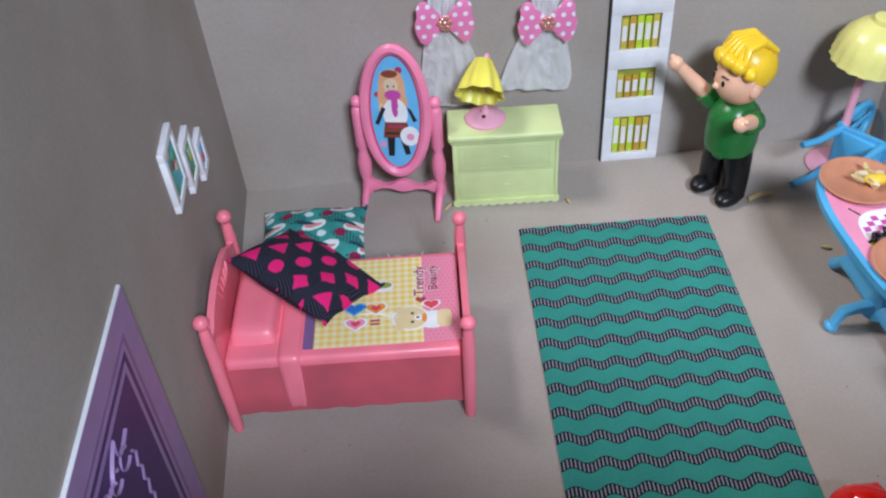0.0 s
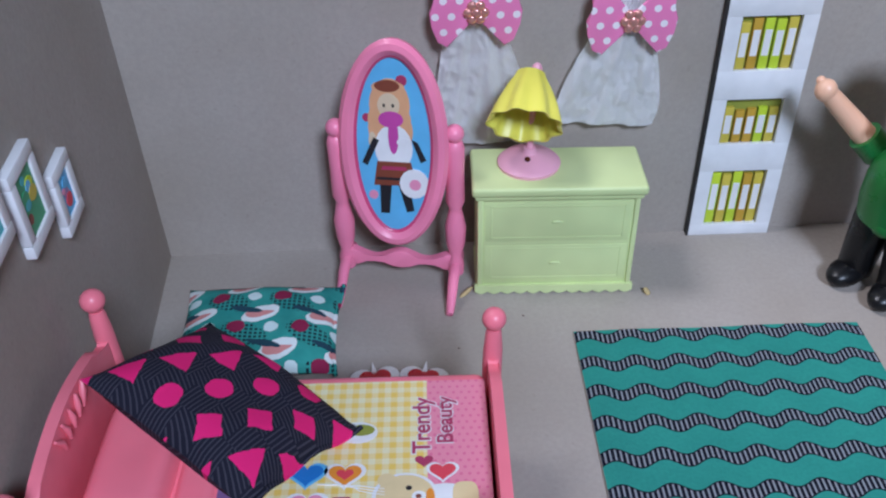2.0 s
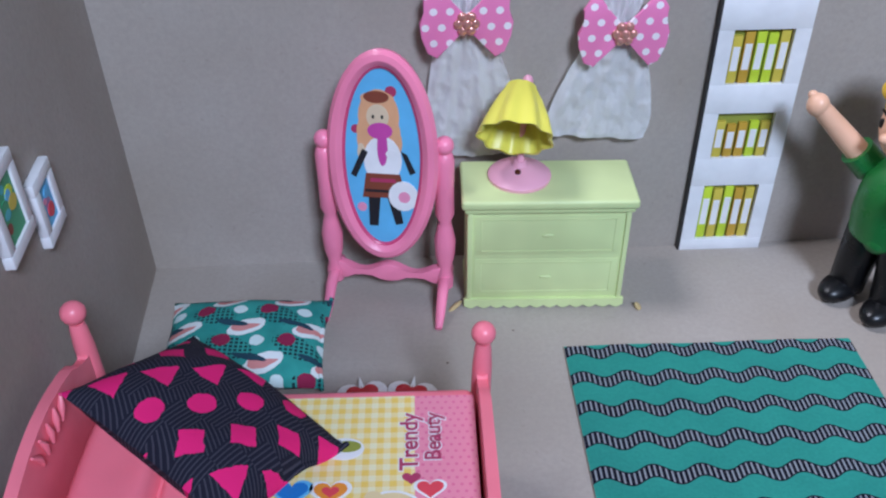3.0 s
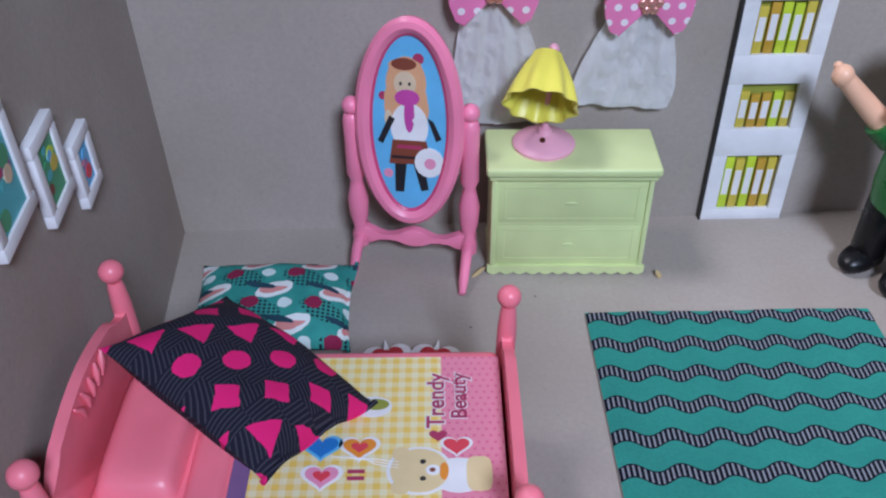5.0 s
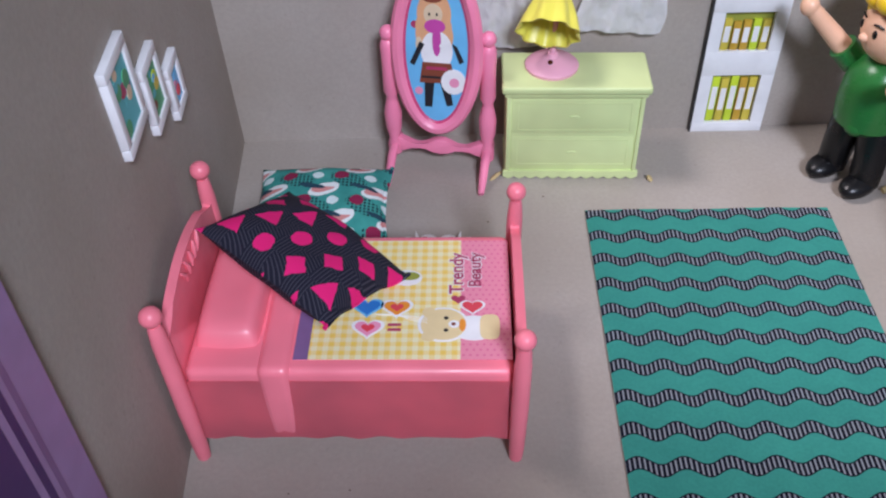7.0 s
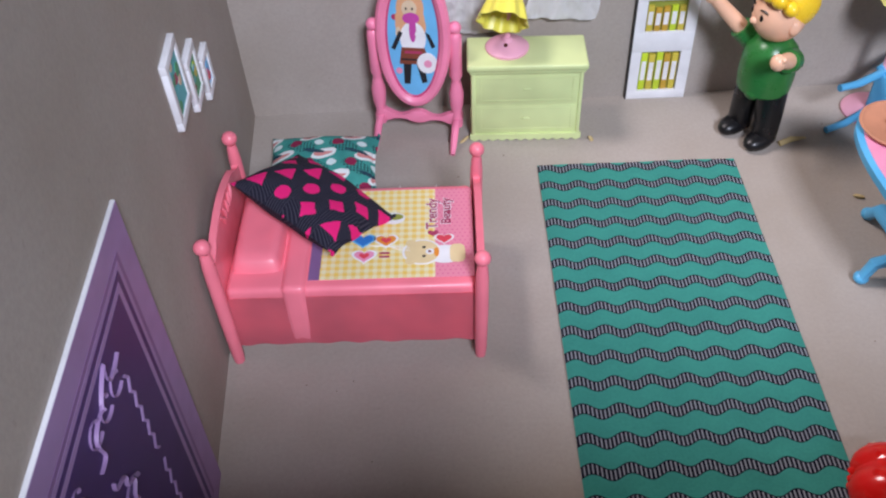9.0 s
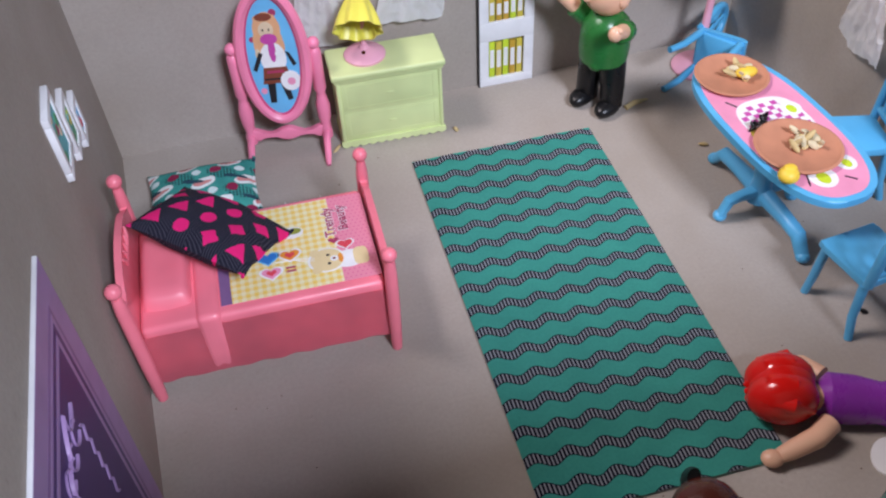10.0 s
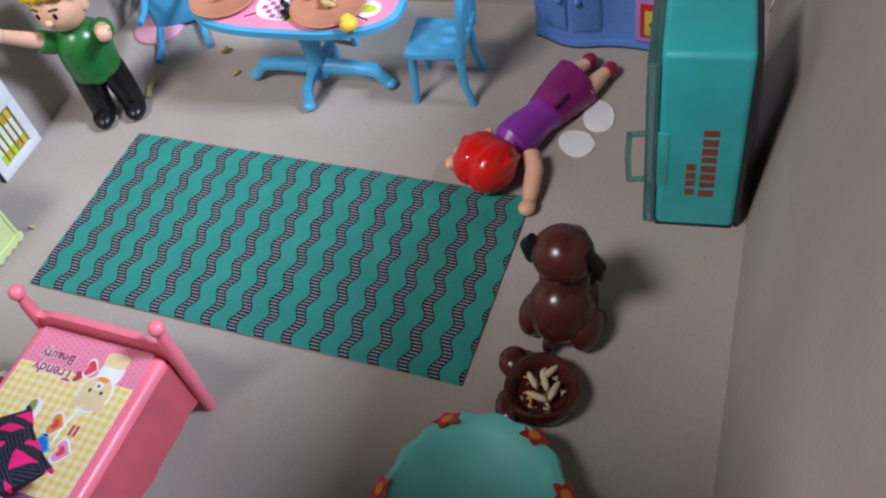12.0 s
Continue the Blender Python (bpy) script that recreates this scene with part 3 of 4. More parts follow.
    frame_ = part("oval_frame", s, PINK2, ob, m=tilt)
    part("backing", Shape().prism(ring(48, rx - 0.3, ry - 0.3), -0.34, 0.0), PINK2, frame_)
    pic = part("picture", Shape().prism(ring(56, rx - 0.62, ry - 0.62), 0.0, 0.03), PRINTS["sky"], frame_, "printed blue picture with a plain dressed figure")
    part("frame_rim", Shape().tube([((rx - 0.68) * math.cos(a), (ry - 0.68) * math.sin(a), 0.06) for a in (2 * math.pi * k / 48 for k in range(49))], 0.12, 8), plastic("deep_rose_plastic", (0.66, 0.06, 0.18), 0.35), frame_)
    blob = Shape()
    mats = [PRINTS[k] for k in ("sky", "hair", "white", "magenta", "brown", "black", "rose", "sand", "wine")]
    for o, mi, z in ((ring(22, 1.0, 1.35, -0.15, 2.15), 1, 0.045), (ring(18, 0.5, 0.75, -0.75, 1.4), 1, 0.046), (ring(18, 0.45, 0.75, 0.45, 1.35), 1, 0.047),
                     (ring(18, 0.82, 0.34, -0.2, 3.05), 1, 0.049), (ring(20, 0.55, 0.62, -0.2, 2.15), 7, 0.053),
                     (ring(20, 0.95, 1.25, 0.0, -0.05), 2, 0.057), (ring(16, 0.62, 0.42, -0.1, 1.45), 3, 0.061), (ring(14, 0.26, 0.95, 0.0, 0.6), 3, 0.063),
                     ([(-0.85, -0.75), (0.85, -0.75), (1.15, -2.0), (-1.05, -2.05)], 4, 0.066), (ring(16, 0.75, 0.8, 1.0, -1.9), 2, 0.070), (ring(12, 0.3, 0.3, 1.05, -1.95), 6, 0.074),
                     ([(-0.75, -2.0), (-0.15, -2.0), (-0.3, -3.6), (-0.75, -3.6)], 5, 0.060), ([(0.2, -2.0), (0.75, -2.0), (0.98, -3.4), (0.6, -3.5)], 5, 0.061),
                     ([(-1.0, 0.5), (-0.72, 0.35), (-1.35, -1.0), (-1.62, -0.85)], 5, 0.06), ([(0.9, 0.45), (1.2, 0.3), (1.62, -0.6), (1.35, -0.75)], 5, 0.06),
                     (ring(16, 0.62, 0.3, -0.25, 3.12), 4, 0.056), (ring(12, 0.3, 0.7, -0.95, 1.0), 1, 0.0465), (ring(12, 0.28, 0.65, 0.7, 0.85), 1, 0.0475), (ring(10, 0.2, 0.45, -1.05, 0.35), 7, 0.048), (ring(10, 0.07, 0.1, -0.42, 2.15), 5, 0.056), (ring(10, 0.07, 0.1, 0.02, 2.15), 5, 0.056), (ring(12, 0.35, 0.22, 0.5, 0.3), 2, 0.068),
                     ([(-0.6, -1.0), (0.6, -1.0), (0.66, -1.2), (-0.66, -1.2)], 8, 0.068), ([(-0.9, -1.6), (0.9, -1.6), (0.95, -1.75), (-0.95, -1.75)], 5, 0.068), (ring(10, 0.28, 0.28, 0.45, 3.4), 8, 0.045), (ring(10, 0.22, 0.22, -1.3, 1.5), 8, 0.045), (ring(10, 0.25, 0.25, -1.1, -2.6), 6, 0.045), (ring(12, 0.35, 0.5, 0.2, -3.9), 0, 0.045)):
        blob.prism([(0.92 * x, 0.94 * y) for x, y in o], 0.03, z, mi=mi)
    part("printed_figure", blob, mats, pic, "plain coloured shapes of a dressed figure", smooth=False)


build_mirror()


# ---- chest of drawers ----
def build_chest():
    ob = thing("chest_of_drawers", at(11.85, 49.65, 0, -0.3) @ Matrix.Scale(0.99, 4), "pale green plastic toy chest of drawers with scalloped base", "chest of drawers")
    part("body", Shape().box(-3.85, 3.85, -1.65, 1.7, 0.35, 6.0, 0.1), LIME, ob)
    top = Shape()
    top.box(-4.1, 4.1, -2.0, 1.75, 5.95, 6.45, 0.16, seg=3)
    top.box(-3.95, 3.95, -1.85, 1.72, 5.7, 5.98, 0.08)
    part("top", top, LIME, ob)
    for z0, z1 in ((0.75, 2.95), (3.2, 5.45)):
        s = Shape()
        s.box(-3.45, 3.45, -1.67, -1.6, z0, z1, 0.015)
        d = part("drawer", s, LIME, ob)
        rim = Shape()
        for a, b, c, e in ((-3.2, 3.2, z0 + 0.18, z0 + 0.26), (-3.2, 3.2, z1 - 0.26, z1 - 0.18), (-3.2, -3.12, z0 + 0.18, z1 - 0.18), (3.12, 3.2, z0 + 0.18, z1 - 0.18)):
            rim.box(a, b, -1.685, -1.66, c, e, 0.01)
        part("drawer_moulding", rim, LIME, d)
        part("drawer_pull", Shape().ball((0, -1.69, (z0 + z1) / 2), (0.3, 0.05, 0.1)), LIME, d)
    for sx in (-1, 1):
        part("side_rib", Shape().box(sx * 3.7 - 0.12, sx * 3.7 + 0.12, -1.76, -1.6, 0.5, 5.7, 0.05), LIME, ob)
    n = 84
    o = [(-3.95 + 7.9 * i / n, 0.18 - 0.16 * abs(math.sin(i / n * math.pi * 12))) for i in range(n + 1)] + [(3.95, 0.55), (-3.95, 0.55)]
    part("scalloped_base", Shape().prism(o, -0.1, 0.1, m=cmat(0, -1.72, 0, 90)), LIME, ob)
    part("base", Shape().box(-3.9, 3.9, -1.65, 1.7, 0.0, 0.5, 0.06), LIME, ob)


build_chest()


def wavy_shade(r0, r1, h, folds, depth):
    """A flared, pleated shade: (radius, height) rings with a wave."""
    outer = [(r0 * 0.35, h), (r0 * 0.9, h - 0.05), (r0, h - 0.3), (r0 + (r1 - r0) * 0.35, h * 0.66), (r0 + (r1 - r0) * 0.7, h * 0.36), (r1, 0.0)]
    inner = [(r1 - 0.12, 0.02), (r0 + (r1 - r0) * 0.7 - 0.12, h * 0.36), (r0 + (r1 - r0) * 0.35 - 0.12, h * 0.6), (r0 * 0.6, h - 0.4)]
    prof = outer + inner
    grow = [0, 0.1, 0.3, 0.6, 0.85, 1, 1, 0.85, 0.6, 0.2]
    return prof, lambda a, k: 1 + depth * grow[k] * math.cos(folds * a)


def build_table_lamp():
    ob = thing("table_lamp", at(10.55, 49.85, 6.45 * 0.99) @ Matrix.Scale(0.9, 4), "toy table lamp with a pleated yellow shade and a pink base", "lamp")
    part("base", Shape().lathe([(1.62, 0.0), (1.66, 0.18), (1.5, 0.34), (0.9, 0.52), (0.42, 0.75), (0.3, 1.0)], 36), PALEPINK, ob)
    part("stem", Shape().tube([(0, 0, 0.8), (0.05, 0.1, 2.0), (0.25, 0.8, 4.5)], [0.2, 0.16, 0.16], 12), PALEPINK, ob)
    part("finial", Shape().ball((0.3, 1.0, 4.95), (0.28, 0.28, 0.36)), PALEPINK, ob)
    prof, wave = wavy_shade(0.85, 1.85, 2.9, 9, 0.07)
    part("shade", Shape().lathe(prof, 72, wave=wave), YELLOW, ob, "pleated translucent yellow shade", m=at(-0.45, -1.35, 3.05, 0, -54, 15))
    part("hole", Shape().lathe([(0.16, 0.0), (0.16, 0.03)], 12, cmat(-0.15, -0.62, 0.66, 25)), BROWN, ob)


build_table_lamp()


# ---- curtains with polka-dot bows ----
def curtain(x, y, rz, top, bottom, half_top, half_low, skew, label, seed, bow=True, pinch=13.2):
    ob = thing("curtain", at(x, y, 0, rz), label, "curtain", "plastic film curtains")
    rng = random.Random(seed)
    ph = [rng.uniform(0, 6.28) for _ in range(6)]

    def f(u, v):
        z = top + (bottom - top) * v
        t = (z - pinch) / max(0.1, top - pinch) if z > pinch else (pinch - z) / (pinch - bottom)
        half = 0.6 + (half_top - 0.6) * t if z > pinch else 0.6 + (half_low - 0.6) * min(1, t * 1.25) ** 0.55
        q = 2 * u - 1
        xx = q * half + skew * (0 if z > pinch else t) + 0.1 * math.sin(9 * v + ph[0])
        if v > 0.97:
            z += 0.25 * math.sin(5 * u + ph[1]) + 0.35 * abs(q)
        yy = -0.5 - 0.06 * math.sin(q * 8 + ph[2] + 2 * v) - 0.04 * math.sin(q * 17 + v * 11 + ph[3]) - 0.05 * math.sin(q * 5 + v * 23 + ph[4])
        yy -= 0.12 * noise.noise(Vector((xx * 1.6, z * 1.3, seed))) + 0.07 * noise.noise(Vector((xx * 4.0, z * 3.4, seed)))
        yy = min(yy, -0.1)
        return (xx, yy, z)

    s = Shape()
    s.sheet(f, 56, 90, 0.02)
    part("film", s, FILM, ob)
    if bow:
        b = thing_part(ob, "bow", pinch)
        for sx in (-1, 1):
            o = [(0, 0.28), (sx * 0.6, 0.75), (sx * 1.3, 1.45), (sx * 1.75, 1.4), (sx * 2.0, 0.9), (sx * 1.85, 0.35), (sx * 2.05, -0.2), (sx * 1.9, -0.85), (sx * 1.55, -1.55), (sx * 1.1, -1.75), (sx * 0.6, -1.05), (0, -0.3)]
            w = Shape()
            w.prism(o if sx > 0 else o[::-1], 0.0, 0.16, m=cmat(0, -0.95, pinch, 90, sx * -6, 0), bevel=0.05)
            part("ribbon_loop", w, BOWDOT, b, "pink ribbon with white dots")
        g = Shape()
        g.ball((0, -1.25, pinch), (0.24, 0.14, 0.24))
        for k in range(6):
            a = k * math.pi / 3
            g.ball((0.36 * math.cos(a), -1.2, pinch + 0.36 * math.sin(a)), (0.23, 0.14, 0.23), u=8, v=6)
        part("gem_flower", g, GEM, b, "faceted copper-pink flower gem")


def thing_part(parent, name, z):
    """The knot of a bow, which carries its loops."""
    s = Shape()
    s.box(-0.3, 0.3, -1.2, -0.75, z - 0.4, z + 0.4, 0.12)
    return part(name, s, BOWDOT, parent)


GEM, _nt, _p = base_mat("copper_gem", 0.12, 0.6)
set_colour(_nt, _p, (0.72, 0.34, 0.30))
curtain(8.0, north_y(8.0) - 0.1, 2.9, 19.5, 6.2, 2.2, 2.4, 0.35, "white crinkled plastic curtain tied with a pink polka-dot bow", 1, pinch=13.5)
curtain(15.0, north_y(15.0) - 0.1, 2.9, 19.5, 7.0, 2.4, 2.6, -0.95, "white crinkled plastic curtain tied with a pink polka-dot bow", 2, pinch=12.8)


# ---- paper bookcase ----
def build_bookcase():
    ob = thing("bookcase", at(19.6, 52.72, 0, 1.5), "white card bookcase with rows of yellow-green binders against the wall", "bookcase")
    rows = [(0.68, 4.04), (5.63, 8.15), (9.67, 12.42), (13.9, 16.7)]
    zs = [0.0] + [z for ab in rows for z in ab] + [18.2]
    for k in range(0, len(zs), 2):
        part("cross_strip", Shape().box(0, 4.3, -0.3, 0.0, zs[k], zs[k + 1], 0.02), WHITE, ob)
    for a, b in rows:
        for x0, x1 in ((0, 0.72), (3.55, 4.3)):
            part("side_strip", Shape().box(x0, x1, -0.3, 0.0, a, b), WHITE, ob)
    part("dark_edge", Shape().box(-0.1, 0.0, -0.28, 0.12, 0, 18.2), DARK, ob)
    part("backing", Shape().box(0, 4.3, 0.16, 0.22, 0, 18.2), PRINTS["ochre"], ob)
    rng = random.Random(5)
    for r, (a, b) in enumerate(rows):
        part("shelf_recess", Shape().box(0.72, 3.55, 0.1, 0.15, a, b), PRINTS["olive"], ob)
        for k in range(5):
            x = 0.82 + 0.55 * k
            key = rng.choice(["lime", "gold", "gold", "ochre", "lime"])
            h = b - a - rng.uniform(0.15, 0.4) - (0.35 if r == 1 else 0)
            book = part("binder", Shape().box(x, x + 0.44, -0.1, 0.1, a, a + h, 0.02), PRINTS[key], ob, "yellow-green binder with a white label")
            part("spine_label", Shape().box(x + 0.06, x + 0.38, -0.12, -0.1, a + h * 0.27, a + h * 0.78), PRINTS["white"], book)


build_bookcase()


# ---- pictures on the wall ----
def wall_matrix(y, z, spin=0.0):
    """A frame on the leaning wall: local x runs along the wall, local y up it, local z out of it."""
    o = Vector((left_x(y, z), y, z)) * CM
    along = Vector((-0.082, 1, 0)).normalized()
    along = -along
    up = Vector((-0.02, 0, 1)).normalized()
    out = along.cross(up).normalized()
    up = out.cross(along)
    if out.x < 0:
        out = -out
        along = -along
    m = Matrix((along, up, out)).transposed().to_4x4()
    return Matrix.Translation(o) @ m @ pose(0, 0, 0, 0, 0, spin)


def wall_picture(y, z, w, h, keys, seed):
    ob = thing("picture", wall_matrix(y, z, 0.0), "small thick white-framed upright picture hung on the wall", "picture", "stepped row of small pictures")
    s = Shape()
    o, i = (w / 2, h / 2), (w / 2 - 0.48, h / 2 - 0.48)
    for b in ((-o[0], o[0], -o[1], -i[1]), (-o[0], o[0], i[1], o[1]), (-o[0], -i[0], -i[1], i[1]), (i[0], o[0], -i[1], i[1])):
        s.box(b[0], b[1], b[2], b[3], 0.0, 0.36, 0.05)
    part("picture_frame", s, WHITE, ob)
    img = part("image", Shape().box(-i[0], i[0], -i[1], i[1], 0.0, 0.26), PRINTS[keys[0]], ob)
    rng = random.Random(seed)
    for k in range(9):
        r = rng.uniform(0.25, 0.6) * w / 4
        cx, cy = rng.uniform(-i[0] + r, i[0] - r), rng.uniform(-i[1] + r, i[1] - r)
        part("colour_patch", Shape().prism(ring(10, r, r * rng.uniform(0.6, 1), cx, cy), 0.26, 0.27 + 0.004 * k), PRINTS[keys[k % len(keys)]], img, smooth=False)


wall_picture(34.3, 15.0, 3.1, 3.8, ["aqua", "green", "sand", "wine", "mauve", "green"], 3)
wall_picture(37.7, 13.1, 2.5, 3.1, ["green", "aqua", "gold", "brown", "lime", "sky"], 4)
wall_picture(40.6, 11.4, 2.1, 2.6, ["sky", "rose", "red", "lilac", "white", "sky"], 6)


# ---- purple ornamental panel on the wall ----
def build_panel():
    w, h = 16.6, 21.0
    ob = thing("wall_panel", wall_matrix(11.9, 9.4, -3.0) @ Matrix.Diagonal((1.2, 0.88, 1, 1)), "purple printed panel with pale line borders and scroll ornament, on the wall", "wall panel")
    part("board", Shape().box(-w / 2, w / 2, -h / 2, h / 2, 0.0, 0.2, 0.05), WHITE, ob)
    z = 0.2
    fields = [(0.05, "lilac"), (1.35, "mauve"), (1.6, "lilac"), (1.85, "violet"), (2.15, "lilac"), (2.45, "violet")]
    prev = None
    for k, (inset, key) in enumerate(fields):
        zz = z + 0.012 * (k + 1)
        part("printed_field", Shape().box(-w / 2 + inset, w / 2 - inset, -h / 2 + inset, h / 2 - inset, z + 0.012 * k, zz), PRINTS[key], ob, smooth=False)
    zz = z + 0.09

    def line(pts, r):
        part("scroll_line", Shape().tube([(x, y, zz) for x, y in pts], r, 6, flat=0.3), PRINTS["lilac"], ob)

    for sx in (-1, 1):
        for sy in (-1, 1):
            pts = []
            for i in range(40):
                u = i / 39
                pts.append((sx * (4.0 - 3.6 * u + 0.28 * math.sin(u * 22)), sy * (7.9 - 2.0 * u * u + 0.34 * math.cos(u * 17) - 4.2 * max(0, 0.3 - u))))
            line(pts, 0.13)
            for k in range(3):
                cx, cy = sx * (3.3 - 1.1 * k), sy * (6.6 + 0.3 * k)
                line([(cx + (0.25 + 0.5 * a / 6) * math.cos(a * sx), cy + (0.25 + 0.5 * a / 6) * math.sin(a)) for a in (j * 0.4 for j in range(14))], 0.1)
            pts = [(sx * (0.5 + 1.1 * math.sin(i / 20 * math.pi) + 0.2 * math.sin(i * 1.3)), sy * (0.4 + 4.2 * i / 20)) for i in range(21)]
            line(pts, 0.14)
            line([(sx * (1.3 + 0.8 * math.cos(a)), sy * (2.2 + 0.8 * math.sin(a))) for a in (j * 0.45 for j in range(12))], 0.12)
            line([(sx * (4.1 - 0.25 * (i % 2)), sy * (0.4 + 0.5 * i)) for i in range(12)], 0.09)


build_panel()


# ---- boy doll: one plain mesh ----
def build_boy():
    s = Shape()
    # local: faces -y, x to its left
    for sx in (-1, 1):
        s.ball((sx * 1.15, -0.55, 0.55), (0.82, 1.35, 0.62), mi=1)
        s.tube([(sx * 1.1, -0.05, 0.5), (sx * 1.02, 0.0, 2.2), (sx * 0.85, 0.0, 4.0), (sx * 0.7, 0, 4.6)], [0.85, 0.92, 1.02, 0.95], 18, mi=1)
    s.lathe([(1.3, 3.9), (1.75, 4.3), (1.85, 5.2), (1.8, 6.4), (1.65, 7.3), (1.1, 7.9), (0.6, 8.2)], 28, cmat(0, 0, 0), mi=2)
    s.ball((0.2, -1.35, 4.4), (0.6, 0.45, 0.55), mi=2)
    for sx, hand in ((-1, (-3.9, -2.1, 10.0)), (1, (2.3, -2.6, 8.3))):
        sh = (sx * 1.65, -0.1, 7.1)
        mid = tuple((a * 0.5 + b * 0.5) for a, b in zip(sh, hand))
        q = tuple((a * 0.72 + b * 0.28) for a, b in zip(sh, hand))
        s.tube([sh, q], [0.8, 0.78], 14, mi=2)
        s.tube([q, mid, hand], [0.55, 0.52, 0.42], 14, mi=0)
        s.ball(hand, (0.5, 0.5, 0.55), mi=0)
        s.ball((hand[0] + 0.35 * sx, hand[1], hand[2] + 0.35), 0.22, mi=0, u=10, v=8)
    s.ball((0, -0.15, 9.8), (1.72, 1.7, 1.85), mi=0, u=28, v=18)
    turn = cmat(0, 0, 0, 0, 0, -24)
    s.ball((0, -1.78, 9.5), (0.28, 0.3, 0.25), m=turn, mi=0)
    for sx in (-1, 1):
        s.ball((sx * 1.72, 0.05, 9.6), (0.25, 0.4, 0.5), m=turn, mi=0)
        s.ball((sx * 0.6, -1.7, 9.95), (0.17, 0.1, 0.24), m=turn, mi=1)
        s.tube([(sx * 0.4, -1.74, 10.42), (sx * 0.7, -1.68, 10.5), (sx * 0.95, -1.55, 10.42)], 0.06, 6, m=turn, mi=1)
    s.ball((0, 0.4, 10.65), (1.98, 1.85, 1.95), mi=3, u=28, v=16)
    for x, y, z, r in ((-0.95, -1.25, 11.25, 0.62), (-0.3, -1.5, 11.45, 0.66), (0.45, -1.45, 11.55, 0.68), (1.1, -1.1, 11.4, 0.66), (1.6, -0.5, 11.0, 0.6), (-1.55, -0.6, 11.0, 0.6)):
        s.ball((x, y, z), (r, r * 0.75, r * 0.8), m=turn, mi=3, u=14, v=10)
    for k in range(7):
        u = -0.9 + 0.3 * k
        s.tube([(1.75 * math.sin(u), -1.35 * math.cos(u), 11.6), (1.3 * math.sin(u), -0.5, 12.45), (0.9 * math.sin(u), 0.7, 12.62), (1.1 * math.sin(u), 1.7, 11.9)], [0.2, 0.32, 0.32, 0.2], 10, m=turn, mi=3)
    solid("boy_doll", s, [SKIN, BLACK, GREEN, HAIRY], at(27.75, 47.85, 0, -54), "plastic doll with yellow hair, green shirt and black trousers, standing", "doll")


build_boy()


# ---- floor lamp ----
def build_floor_lamp():
    ob = thing("floor_lamp", at(36.9, 50.2, 0), "toy floor lamp with pink pole and pale yellow scalloped shade", "lamp")
    part("base", Shape().lathe([(2.0, 0.0), (2.05, 0.2), (1.85, 0.4), (0.7, 0.7), (0.35, 1.1)], 40), PALEPINK, ob)
    part("pole", Shape().tube([(0, 0, 0.7), (0.1, 0, 5.0), (0.35, 0, 10.0)], [0.34, 0.3, 0.26], 16), PALEPINK, ob)
    prof = [(0.5, 3.3), (0.75, 3.25), (0.8, 2.9), (1.5, 2.6), (2.2, 1.9), (2.55, 1.0), (2.65, 0.2), (2.72, 0.0), (2.55, 0.05), (2.35, 1.0), (1.4, 2.3), (0.5, 2.6)]
    part("shade", Shape().lathe(prof, 72, wave=lambda a, k: 1 + (0.025 * math.cos(18 * a) if 5 <= k <= 9 else 0)), PALEYEL, ob, "pale yellow dome shade with a scalloped rim", m=at(0.45, -0.1, 9.2, 0, 4, 3))


build_floor_lamp()


# ---- dining table and chairs ----
def build_table():
    ob = thing("dining_table", at(33.65, 33.9, 0, -84), "sky blue plastic toy table with a printed pink tabletop", "table")
    L, W, H = 7.5, 3.35, 7.2

    def stad(k):
        out = []
        for i in range(60):
            a = 2 * math.pi * i / 60
            c, s_ = math.cos(a), math.sin(a)
            out.append(((L - k) * math.copysign(abs(c) ** 0.72, c), (W - k) * math.copysign(abs(s_) ** 0.78, s_)))
        return out

    part("tabletop", Shape().prism(stad(0), H - 0.45, H, bevel=0.14), BLUE, ob)
    top = part("tabletop_print", Shape().prism(stad(0.42), H, H + 0.02), PRINTS["rose"], ob, "printed pink sticker with checks and painted dishes", smooth=False)
    part("white_field", Shape().prism(ring(30, 2.4, 2.1, -0.2, 0.0, 3), H + 0.02, H + 0.028), PRINTS["white"], top, smooth=False)
    for i in range(-4, 5):
        for j in range(-4, 5):
            if (i + j) % 2 == 0 and (i * 0.42 / 2.2) ** 2 + (j * 0.42 / 1.9) ** 2 < 1:
                x, y = -0.2 + i * 0.42, j * 0.42
                part("check", Shape().prism([(x - 0.2, y - 0.2), (x + 0.2, y - 0.2), (x + 0.2, y + 0.2), (x - 0.2, y + 0.2)], H + 0.028, H + 0.034), PRINTS["magenta"], top, smooth=False)
    for cx, cy, r, key in ((-1.0, 1.5, 0.75, "white"), (0.6, -1.6, 0.7, "gold"), (5.2, -0.6, 0.95, "white"), (4.6, 1.4, 0.7, "white")):
        part("painted_dish", Shape().prism(ring(22, r, r * 0.9, cx, cy), H + 0.034, H + 0.042), PRINTS[key], top, smooth=False)
        part("painted_food", Shape().prism(ring(14, r * 0.55, r * 0.4, cx + 0.1, cy), H + 0.042, H + 0.05), PRINTS["lime" if key == "white" else "ochre"], top, smooth=False)
    for x0, y0, x1, y1 in ((3.6, -1.9, 4.4, -1.4), (5.6, 0.6, 6.1, 1.1), (-3.0, -1.9, -2.3, -1.5), (4.4, -1.2, 5.6, -1.7)):
        part("painted_fork", Shape().tube([(x0, y0, H + 0.04), (x1, y1, H + 0.04)], 0.05, 6), PRINTS["black"], top)
    col = Shape()
